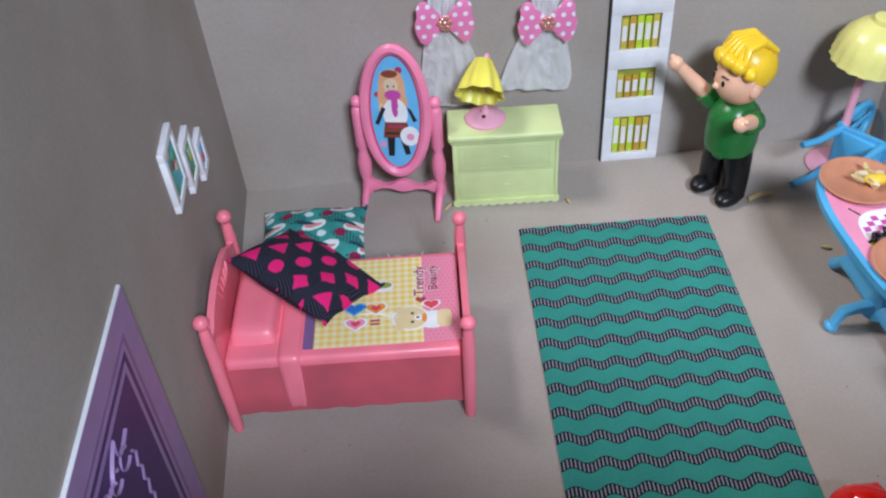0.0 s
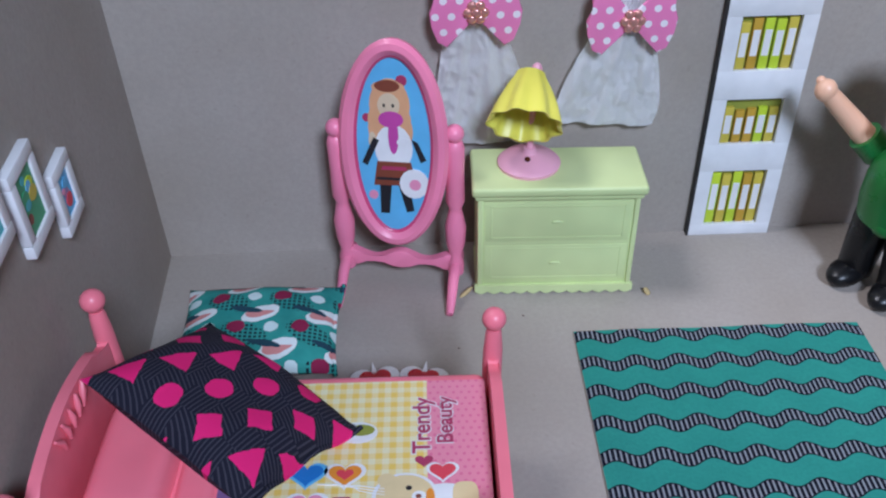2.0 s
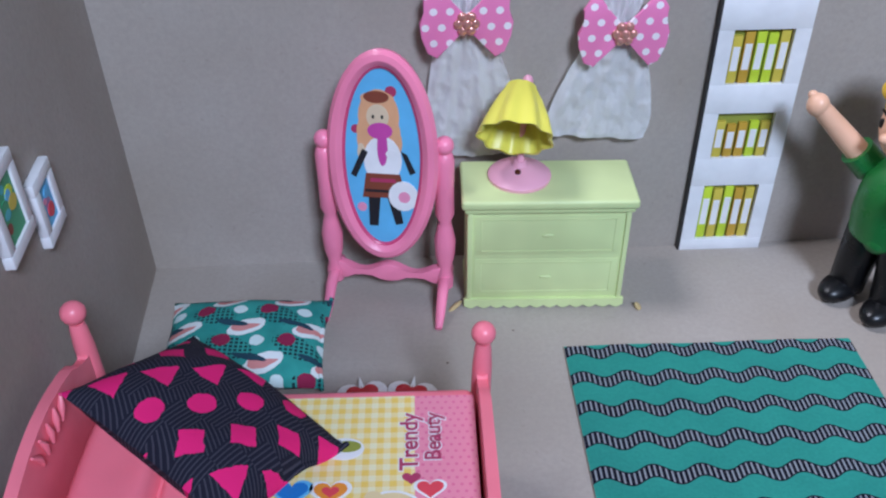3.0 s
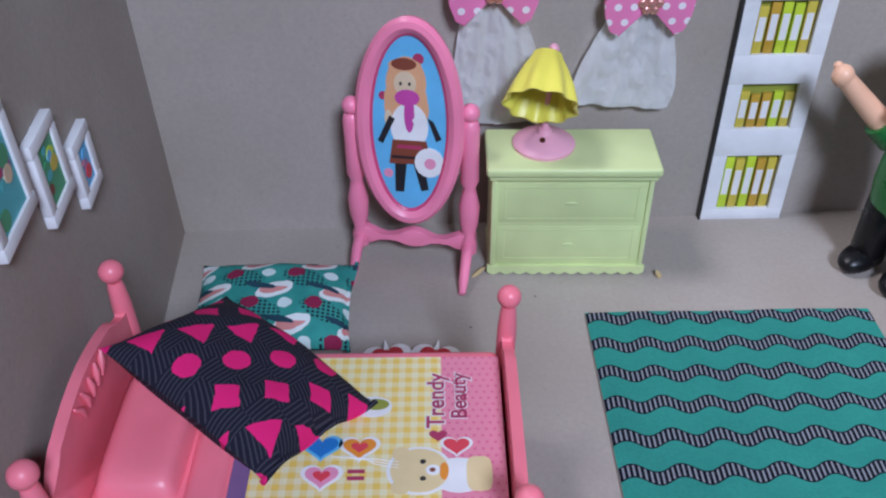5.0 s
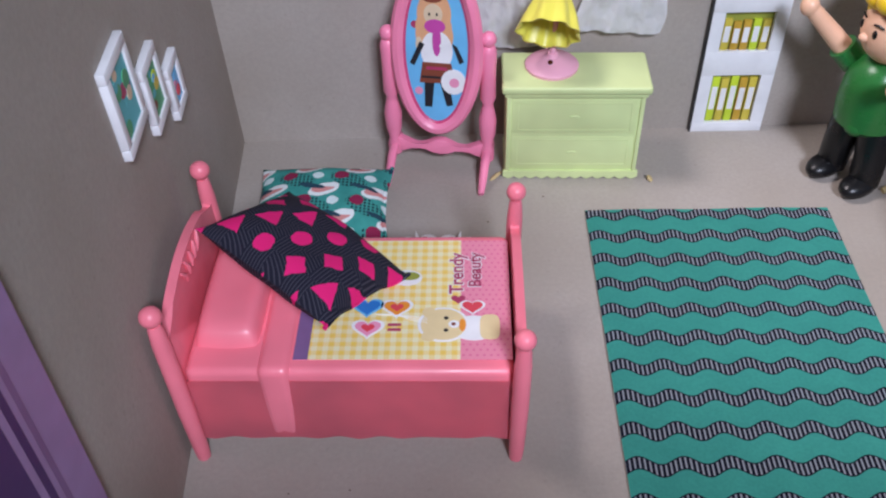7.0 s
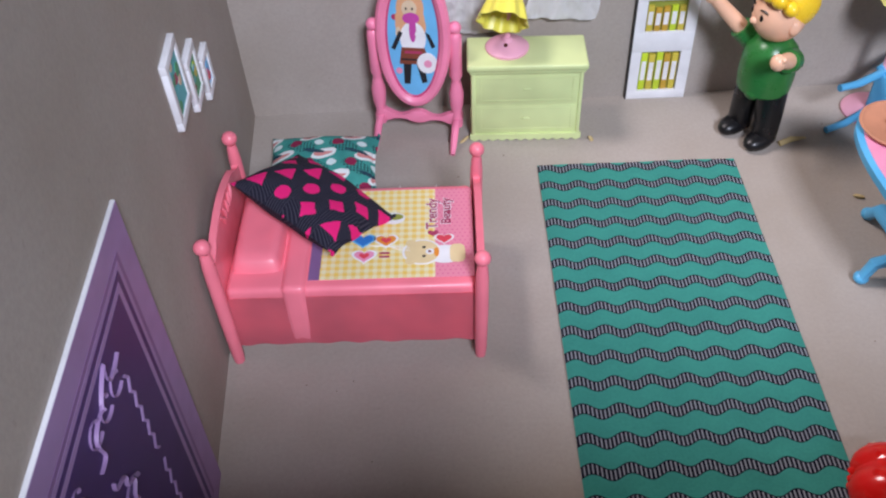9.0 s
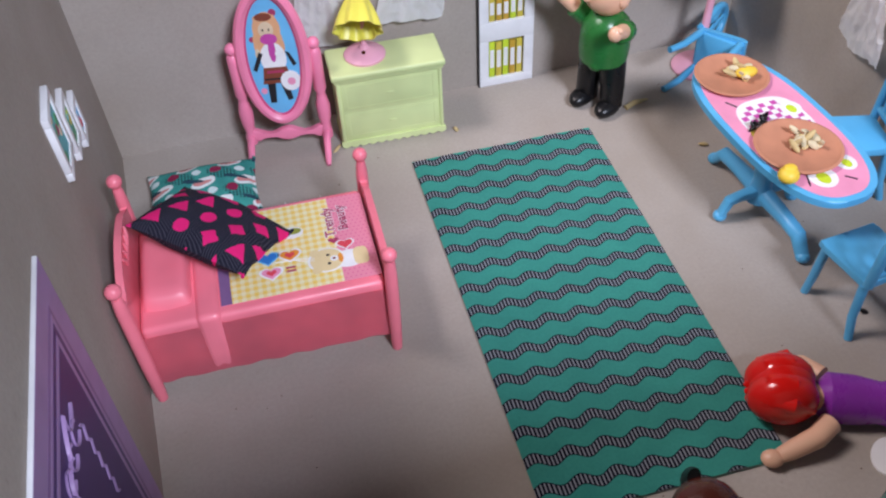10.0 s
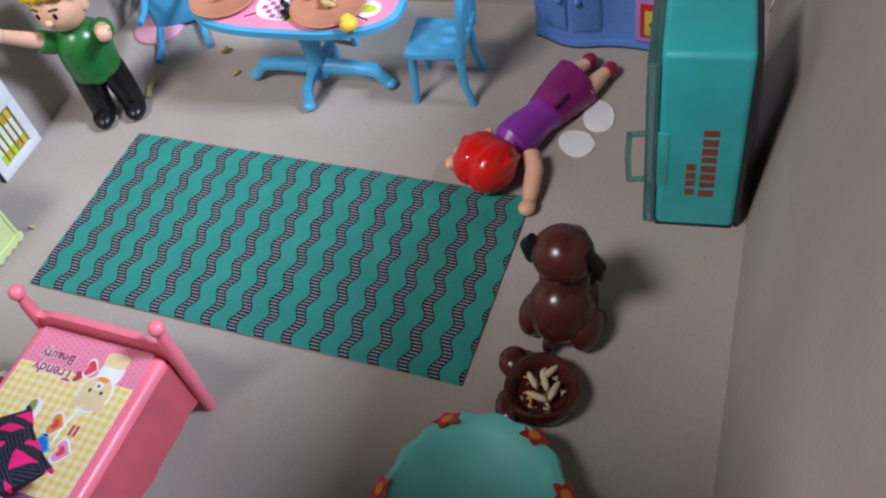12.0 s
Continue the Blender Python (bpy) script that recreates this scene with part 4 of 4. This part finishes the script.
    col.lathe([(0.95, 1.1), (0.8, 1.6), (0.62, 2.6), (0.75, 4.2), (1.0, 5.6), (1.5, 6.8)], 24)
    part("pedestal", col, BLUE, ob)
    for rx, ry in ((1, 0), (-1, 0), (0, 1), (0, -1)):
        r = 5.2 if rx else 2.75
        s = Shape()
        pts = [(0.4, 1.7), (r * 0.55, 1.65), (r * 0.82, 1.5), (r, 0.35)]
        s.tube([(rx * p, ry * p, z) for p, z in pts], [0.62, 0.5, 0.5, 0.42], 12, flat=0.75)
        s.ball((rx * r, ry * r, 0.38), (0.46, 0.46, 0.38), u=14, v=8)
        part("leg", s, BLUE, ob)
    return ob


build_table()


def build_chair(m, label):
    """A chair that faces local +y."""
    ob = thing("dining_chair", m, label, "chair", "sky blue toy chairs round the table")
    s = Shape()
    s.prism([(-1.85, 2.0), (-1.95, 1.5), (-1.75, -1.9), (1.75, -1.9), (1.95, 1.5), (1.85, 2.0)], 3.95, 4.4, bevel=0.12)
    part("seat", s, BLUE, ob)
    s = Shape()
    s.box(-1.6, 1.6, -1.7, 1.8, 3.65, 3.97, 0.05)
    part("seat_frame", s, BLUE, ob)
    for sx, sy in ((-1, 1), (1, 1), (-1, -1), (1, -1)):
        l = Shape()
        l.tube([(sx * 1.55, sy * 1.6, 4.0), (sx * 1.68, sy * 1.75, 1.5), (sx * 1.78, sy * (1.9 if sy > 0 else 2.15), 0.0)], [0.3, 0.27, 0.25], 10)
        part("leg", l, BLUE, ob)
    back = Shape()
    pts = []
    for i in range(25):
        a = math.pi * i / 24
        x = -1.75 * math.cos(a)
        z = 6.3 + 3.3 * math.sin(a) ** 0.75
        if i in (0, 24):
            z = 4.2
        pts.append((x * (1.0 if z > 6 else 0.92), -1.85 - 0.09 * (z - 4.2), z))
    back.tube(pts, 0.3, 10)
    bk = part("backrest", back, BLUE, ob)
    part("back_rail", Shape().tube([(-1.5, -1.95, 5.1), (0, -2.0, 5.0), (1.5, -1.95, 5.1)], 0.24, 10), BLUE, bk)
    for x, bow in ((-0.85, -0.2), (0.0, 0.0), (0.85, 0.2)):
        part("splat", Shape().tube([(x * 0.9, -1.97, 5.0), (x * 1.1 + bow, -2.1, 6.2), (x * 0.75, -2.2, 7.4), (x * 1.05 + bow, -2.3, 8.6), (x * 0.9, -2.33, 9.3)], [0.2, 0.22, 0.3, 0.22, 0.2], 10, flat=0.6), BLUE, bk)
    return ob


build_chair(at(35.15, 24.75, 0, 8), "sky blue plastic toy chair at the end of the table")
build_chair(at(40.2, 34.7, 0, 80), "sky blue plastic toy chair between the table and the wall")
_c3 = Matrix(((0, 0.6, 0.8, 0.343), (0, -0.8, 0.6, 0.461), (1, 0, 0, 0.0205), (0, 0, 0, 1)))
build_chair(_c3, "sky blue plastic toy chair tipped over on its side")


# ---- plates of food and loose bits ----
def flake(s, c, r, rng, mi=0):
    m = cmat(*c, rng.uniform(0, 60), rng.uniform(0, 60), rng.uniform(0, 360))
    s.ball((0, 0, 0), (r * rng.uniform(0.8, 1.4), r * rng.uniform(0.4, 0.6), r * 0.35), m=m, mi=mi, u=10, v=6)


def plate(x, y, r, seed, egg):
    ob = thing("plate", at(x, y, 7.24), "round terracotta plate heaped with seeds and flakes on the table", "plate", "plates on the table")
    part("dish", Shape().lathe([(r * 0.7, 0.0), (r * 0.95, 0.12), (r, 0.3), (r * 0.93, 0.34), (r * 0.85, 0.22), (0.0, 0.2)], 48), CLAY, ob)
    rng = random.Random(seed)
    for k in range(16):
        a, q = rng.uniform(0, 6.28), rng.uniform(0, 0.42) * r
        s = Shape()
        flake(s, (q * math.cos(a) + 0.2, q * math.sin(a), 0.38 + rng.uniform(0, 0.35)), rng.uniform(0.32, 0.55), rng)
        part("flake", s, OATS if k % 3 else SEED, ob)
    if egg:
        s = Shape()
        s.ball((0.7, -0.5, 0.65), (0.75, 0.45, 0.35))
        part("yellow_piece", s, YOLK, ob)


plate(32.95, 39.0, 2.4, 21, True)
plate(33.45, 31.3, 2.6, 22, False)
_b = Shape()
_b.ball((0, 0, 0.45), (0.62, 0.6, 0.48))
_b.ball((0.1, 0.15, 0.8), (0.42, 0.36, 0.2))
solid("bun", _b, YOLK, at(31.5, 28.9, 7.22), "small orange-yellow bun on the table", "food")
_b = Shape()
for k in range(9):
    flake(_b, (-0.8 + 0.2 * k, 0.12 * math.sin(k), 0.2 + 0.05 * (k % 3)), 0.34, random.Random(k))
solid("dark_husk", _b, BLACK, at(32.4, 34.0, 7.24, 30), "dark husk lying on the tabletop", "food")
for k, (x, y, r, rz) in enumerate(((16.5, 47.7, 0.32, 0), (30.4, 46.9, 0.9, 20), (33.2, 41.0, 0.4, 60), (35.3, 43.2, 0.7, 0), (35.6, 23.9, 0.4, 40), (24.6, 5.4, 0.16, 0), (7.5, 47.9, 0.35, 0))):
    s = Shape()
    if k == 1:
        s.tube([(-1.0, 0, 0.16), (0, 0.1, 0.2), (1.1, -0.1, 0.14)], [0.2, 0.2, 0.06], 8, flat=0.6)
    else:
        flake(s, (0, 0, r * 0.36), r, random.Random(40 + k))
    solid("seed", s, SEED if k != 4 else BLACK, at(x, y, 0, rz), "small dry seed lying on the cardboard floor", "seed", "spilled seeds")
_r = random.Random(77)
_s = Shape()
for k in range(45):
    x, y = _r.uniform(-4, 40), _r.uniform(6, 50)
    _s.ball((x, y, 0.015), (_r.uniform(0.025, 0.07), _r.uniform(0.02, 0.04), 0.025), u=6, v=4)
solid("crumbs", _s, BROWN, Matrix(), "fine dark crumbs scattered over the cardboard floor", "crumbs", kind="stuff")


# ---- kitchen unit ----
def build_kitchen():
    ob = thing("kitchen_unit", at(42.5, 15.1, 0, -93.4), "cornflower blue plastic toy kitchen unit with sink and stove", "kitchen unit")
    # local: x along the unit (left end first), -y towards the room
    def front(x, swell=1.0):
        return -1.0 - swell * 0.9 * math.exp(-((x + 2.4) / 2.3) ** 2)

    xs = [-5.2 + 10.4 * i / 40 for i in range(41)]
    def outline(grow):
        return [(x, front(x) - grow) for x in xs] + [(5.2, 2.2), (-5.2, 2.2)]

    part("plinth", Shape().prism(outline(0.18), 0.0, 0.55, bevel=0.1), KBLUE, ob)
    # thin dark ledge paints the contact shadow where the plinth meets the floor
    part("plinth_painted_shadow", Shape().prism(outline(0.22), 0.0, 0.12), DARK, ob)
    part("body", Shape().prism(outline(0.0), 0.5, 6.6), KBLUE, ob)
    part("worktop", Shape().prism(outline(0.28), 6.55, 7.35, bevel=0.22), KBLUE, ob)
    for x0, x1 in ((-4.6, -2.5), (-2.3, -0.2)):
        s = Shape()

        def pan(u, v, x0=x0, x1=x1):
            x = x0 + (x1 - x0) * u
            e = (max(0.0, 1 - (2 * u - 1) ** 8) * max(0.0, 1 - (2 * v - 1) ** 8)) ** 0.5
            return (x, front(x) + 0.05 - 0.28 * e, 1.1 + 4.9 * v)

        s.sheet(pan, 14, 14)
        door = part("cupboard_door", s, plastic("door_blue_plastic", (0.10, 0.25, 0.60), 0.28), ob)
        xm = x1 - 0.55 if x0 < -3 else x0 + 0.55
        part("door_knob", Shape().ball((xm, front(xm) - 0.36, 4.0), (0.3, 0.26, 0.3)), KBLUE, door)
    s = Shape()
    s.box(1.9, 4.7, front(4) - 0.22, front(4) + 0.3, 0.7, 6.3, 0.12)
    oven = part("oven_door", s, KLILAC, ob, "lilac oven door with a red and yellow window")
    part("oven_window", Shape().box(2.3, 4.3, front(4) - 0.28, front(4) - 0.2, 1.2, 3.9, 0.03), RED, oven)
    part("oven_picture", Shape().box(2.6, 4.2, front(4) - 0.31, front(4) - 0.27, 1.4, 3.4, 0.02), PRINTS["gold"], oven)
    part("roast", Shape().ball((3.4, front(4) - 0.30, 2.3), (0.5, 0.08, 0.35)), PRINTS["brown"], oven)
    part("oven_handle", Shape().ball((4.2, front(4) - 0.36, 4.7), (0.3, 0.2, 0.26)), PALEPINK, oven)
    basin = Shape()
    basin.prism(ring(36, 2.15, 1.35, -2.5, -0.45, 3), 7.3, 7.48, bevel=0.06)
    sink = part("sink", basin, CHROME, ob, "shiny chrome sink")
    # flat plate on the sink; its darker grey paints the shade inside the basin
    part("basin_shade_plate", Shape().prism(ring(36, 1.7, 0.95, -2.5, -0.55, 3), 7.48, 7.5), plastic("shaded_chrome", (0.22, 0.23, 0.25), 0.2), sink)
    for k in range(10):
        part("drain_bump", Shape().ball((-3.2 + 0.28 * (k % 5) + (0.14 if k > 4 else 0), -0.6 - 0.35 * (k // 5), 7.5), (0.1, 0.1, 0.07), u=8, v=6), CHROME, sink)
    part("tap", Shape().tube([(-2.9, 0.75, 7.4), (-2.9, 0.75, 8.3), (-2.9, 0.5, 8.6), (-2.9, 0.0, 8.6), (-2.9, -0.2, 8.3)], [0.3, 0.2, 0.18, 0.18, 0.16], 12), CHROME, ob)
    hob = part("stove_plate", Shape().box(1.3, 4.8, -0.95, 1.3, 7.3, 7.45, 0.08), CHROME, ob, "chrome stove plate")
    for x, y in ((2.2, 0.2), (4.0, 0.5)):
        part("burner", Shape().lathe([(0.85, 7.45), (0.85, 7.6), (0.6, 7.7), (0.55, 7.75)], 28, cmat(x, y, 0)), CHROME, hob)
        part("burner_disc", Shape().lathe([(0.55, 7.7), (0.5, 7.85), (0.0, 7.9)], 24, cmat(x, y, 0)), RED, hob)
    s = Shape()
    s.box(-5.2, 5.2, 1.75, 2.3, 7.2, 14.2, 0.3, seg=3)
    back = part("backsplash", s, KBLUE, ob)
    rng = random.Random(3)
    for i in range(9):
        for j in range(4):
            part("wall_tile", Shape().box(-4.6 + i * 1.05, -3.7 + i * 1.05, 1.6, 1.8, 8.1 + j * 1.2 + 0.2 * (i % 2), 9.05 + j * 1.2 + 0.2 * (i % 2), 0.1), KBLUE, back)


build_kitchen()


# ---- refrigerator ----
def build_fridge():
    ob = thing("refrigerator", at(26.35, 8.55, 0, 9.0) @ Matrix.Scale(0.84, 4), "turquoise plastic toy refrigerator with a clear door and red lettering bars", "refrigerator")
    # local: the side wall lies in x = 0, the back at y = -5.4
    part("body", Shape().box(0.0, 7.6, -5.3, 0.0, 0.0, 15.2, 0.5, seg=4), TEAL, ob)
    # dark sheet paints the black shadow edge along the back of the fridge
    part("back_shade_sheet", Shape().box(0.12, 7.5, -5.55, -5.2, 0.0, 15.1, 0.15), DARK, ob)
    # thin dark strip at floor level, under the rounded bottom edge
    part("dark_base_strip", Shape().box(0.05, 7.5, -5.1, -0.05, 0.0, 0.12), DARK, ob)
    door = part("door", Shape().box(0.12, 7.5, 0.0, 0.8, 0.1, 14.4, 0.12), GLASSTEAL, ob, "clear greenish plastic door")
    part("door_panel", Shape().box(0.3, 7.3, 0.02, 0.3, 0.4, 14.1, 0.05), plastic("deep_turquoise_plastic", (0.02, 0.20, 0.20), 0.35), door)
    h = Shape()
    h.tube([(0.25, 0.7, 8.6), (0.1, 1.75, 8.6), (0.1, 1.85, 6.5), (0.1, 1.75, 4.4), (0.25, 0.7, 4.4)], [0.2, 0.22, 0.2, 0.22, 0.2], 10)
    part("door_handle", h, GLASSTEAL, door, "clear plastic handle")
    part("handle_mount", Shape().box(-0.06, 0.1, -0.7, 0.0, 4.2, 8.9, 0.04), plastic("bright_turquoise_plastic", (0.05, 0.46, 0.44), 0.3), ob)
    # plain bars in place of the brand lettering, running up the side
    for z0, n, y0, hgt in ((3.3, 4, -2.15, 0.6), (3.2, 8, -3.2, 0.95)):
        for k in range(n):
            w = 0.3 if hgt < 0.6 else 0.62
            part("lettering_bar", Shape().box(-0.02, 0.02, y0 - hgt / 2, y0 + hgt / 2, z0 + k * (w + 0.16) + (0.1 if k % 3 == 1 else 0), z0 + k * (w + 0.16) + w), PRINTS["brown"], ob, smooth=False)


build_fridge()


# ---- girl doll lying face down: one plain mesh ----
def build_girl():
    s = Shape()
    # local: head at -x, feet at +x, back upwards
    s.ball((-4.7, 0.1, 1.75), (1.75, 1.75, 1.75), mi=3, u=26, v=16)
    for sy in (-1, 1):
        s.ball((-4.75, sy * 0.62, 1.85), (1.85, 1.3, 1.68), mi=3, u=24, v=16)
        s.tube([(-6.35, sy * 0.35, 1.3), (-5.7, sy * 1.15, 2.35), (-4.5, sy * 1.5, 2.55), (-3.3, sy * 1.3, 1.9)], [0.28, 0.5, 0.52, 0.25], 12, mi=3)
        s.tube([(-6.5, sy * 0.2, 1.6), (-5.6, sy * 0.55, 2.95), (-4.4, sy * 0.7, 3.1), (-3.2, sy * 0.6, 2.4)], [0.2, 0.42, 0.44, 0.2], 12, mi=3)
    s.ball((-4.9, 0.0, 1.2), (1.45, 1.4, 1.2), mi=0)
    s.tube([(-3.5, 0, 1.4), (-2.6, 0, 1.35)], [0.75, 0.8], 14, mi=0)
    s.tube([(-2.9, 0, 1.35), (-2.3, 0, 1.35), (-1.0, 0, 1.35), (0.4, 0, 1.25), (1.2, 0, 1.25)], [0.8, 1.4, 1.35, 1.15, 1.3], 22, mi=1, flat=0.75)
    s.tube([(0.9, 0, 1.25), (1.6, 0, 1.25), (3.2, 0, 1.25), (4.5, 0, 1.2)], [1.25, 1.4, 1.65, 1.8], 24, mi=2, flat=0.68)
    s.box(1.0, 2.4, -0.9, 0.5, 2.1, 2.45, 0.12, mi=2)
    for sy in (-1, 1):
        s.tube([(4.2, sy * 0.85, 1.0), (5.5, sy * 0.85, 0.95), (6.6, sy * 0.8, 0.85)], [0.62, 0.55, 0.42], 14, mi=0)
        s.ball((6.95, sy * 0.82, 0.72), (0.72, 0.52, 0.62), mi=4)
        s.ball((7.25, sy * 0.82, 0.45), (0.4, 0.48, 0.42), mi=4)
    s.tube([(-2.3, -1.5, 1.2), (-3.1, -2.4, 1.1), (-4.4, -3.1, 0.75), (-5.0, -3.4, 0.6)], [0.6, 0.58, 0.5, 0.4], 14, mi=0)
    s.ball((-5.35, -3.55, 0.55), (0.6, 0.5, 0.45), mi=0)
    s.tube([(-2.3, 1.5, 1.2), (-3.2, 2.4, 1.0), (-4.6, 2.7, 0.7)], [0.6, 0.55, 0.42], 14, mi=0)
    s.ball((-5.0, 2.75, 0.5), (0.6, 0.4, 0.38), mi=0)
    solid("girl_doll", s, [SKIN, VIOLET, MAROON, HAIRR, plastic("cherry_plastic", (0.28, 0.012, 0.04), 0.25)], at(31.7, 17.4, 0, -20.6), "plastic doll with red hair and purple dress, lying face down", "doll")


build_girl()
for x, y, rz, a, b in ((31.6, 14.6, 60, 1.35, 1.05), (34.2, 13.9, 20, 1.6, 1.0)):
    o = [(p * (1 - 0.25 * (p / a < -0.3) * (-(p / a) - 0.3)), q) for p, q in ring(30, a, b)]
    solid("white_disc", Shape().prism(o, 0.0, 0.12, bevel=0.05), WHITEPL, at(x, y, 0, rz), "thin glossy white oval plastic piece on the floor", "disc", "white ovals on the floor")


# ---- dog figure and its food bowl ----
def build_dog():
    s = Shape()
    # local: faces +x
    s.ball((0.0, 0, 2.3), (2.0, 2.0, 2.35), u=28, v=18)
    s.ball((0.9, 0, 3.9), (1.45, 1.55, 1.7), u=22, v=14)
    for sy in (-1, 1):
        s.ball((-0.2, sy * 1.6, 1.35), (1.5, 0.95, 1.35), u=18, v=12)
        s.ball((0.9, sy * 1.9, 0.45), (0.9, 0.55, 0.42), u=12, v=8)
        s.tube([(1.3, sy * 1.0, 4.0), (1.9, sy * 1.05, 2.0), (2.1, sy * 1.0, 0.5)], [0.7, 0.6, 0.55], 12)
        s.tube([(0.7, sy * 1.6, 7.3), (0.8, sy * 2.05, 6.4), (0.9, sy * 2.0, 5.4)], [0.45, 0.62, 0.5], 12, mi=1, flat=0.7)
    s.tube([(0.85, 0, 4.95), (1.05, 0, 5.25)], [1.5, 1.45], 22, mi=1)
    s.ball((0.9, 0, 6.45), (1.75, 1.8, 1.65), u=28, v=18)
    s.ball((2.4, 0, 5.9), (0.95, 0.95, 0.8), u=16, v=10)
    s.ball((-1.9, 0.2, 1.0), (0.45, 0.35, 0.7), u=10, v=8)
    solid("dog_figure", s, [BROWN, BLACK], at(18.0, 11.6, 0, -4) @ Matrix.Scale(0.9, 4), "glossy brown plastic dog figure with black ears, sitting", "dog figure")


build_dog()


def build_bowl():
    ob = thing("food_bowl", at(13.6, 11.4, 0, 20) @ Matrix.Scale(0.88, 4), "brown plastic food bowl with a paw-like edge, filled with seeds", "bowl")
    part("dish", Shape().lathe([(1.7, 0.0), (2.05, 0.5), (2.2, 1.3), (2.15, 1.75), (1.95, 1.8), (1.55, 1.3), (1.45, 0.9), (0.0, 0.8)], 44, wave=lambda a, k: 1 + 0.03 * math.cos(3 * a)), BROWN, ob)
    part("paw_lobe", Shape().ball((2.2, 1.55, 0.8), (1.05, 0.95, 0.8)), BROWN, ob)
    part("paw_lobe", Shape().ball((-0.6, 2.0, 0.5), (1.2, 0.8, 0.5)), BROWN, ob)
    rng = random.Random(31)
    for k in range(46):
        a, q = rng.uniform(0, 6.28), 1.35 * rng.random() ** 0.5
        s = Shape()
        flake(s, (q * math.cos(a), q * math.sin(a), 1.0 + rng.uniform(0, 0.35)), rng.uniform(0.14, 0.24), rng)
        part("seed", s, (SEED, OATS, ORANGE, CLAY)[k % 4], ob)
    for a, x, y in ((20, 0.5, 0.5), (-30, -0.3, -0.7), (10, 0.4, -0.2), (60, -0.6, 0.3), (-50, 0.9, -0.5)):
        s = Shape()
        s.tube([(-0.62, 0, 0), (-0.3, 0, 0.03), (0.3, 0, 0.03), (0.62, 0, 0)], [0.1, 0.2, 0.2, 0.1], 10, m=cmat(x, y, 1.5, 0, rng.uniform(-12, 12), a))
        part("pale_kernel", s, OATS, ob)


build_bowl()


# ---- mint shell dish ----
def build_shell():
    ob = thing("shell_dish", at(6.3, 12.4, 0, 25), "mint green scalloped plastic dish with red flower stickers", "dish")
    prof = [(3.4, 0.0), (4.0, 0.5), (4.45, 1.6), (4.5, 2.5), (4.35, 2.9), (4.0, 3.05), (3.4, 2.9), (2.6, 2.4), (1.4, 2.1), (0.0, 2.0)]
    part("dish", Shape().lathe(prof, 96, wave=lambda a, k: 1 + (0.018 * math.cos(16 * a) if k < 6 else 0.0) + 0.03 * math.cos(2 * a + 1)), TEALPALE, ob)
    for a, z in ((75, 2.0), (10, 2.0), (140, 2.1), (-50, 2.0), (205, 2.0), (265, 2.0)):
        f = part("flower_sticker", Shape().prism([(q * math.cos(t), q * math.sin(t)) for k in range(20) for t, q in [(2 * math.pi * k / 20, 0.62 + 0.18 * math.cos(5 * 2 * math.pi * k / 20))]], 0.0, 0.06, bevel=0.02), RED, ob,
                 m=pose(4.28 * CM * math.cos(radians(a)), 4.28 * CM * math.sin(radians(a)), (z + 0.95) * CM, 0, 38, a))
        part("flower_centre", Shape().prism(ring(14, 0.3, 0.3), 0.06, 0.1), ORANGE, f)


build_shell()
curtain(right_x(39.5) - 0.1, 39.5, -96.3, 19.0, 7.2, 2.4, 2.6, 0.3, "white crinkled plastic curtain hanging on the side wall", 3, bow=False)
curtain(right_x(31.0) - 0.1, 31.0, -96.3, 19.0, 7.6, 2.4, 2.6, -0.3, "white crinkled plastic curtain hanging on the side wall", 4, bow=False)
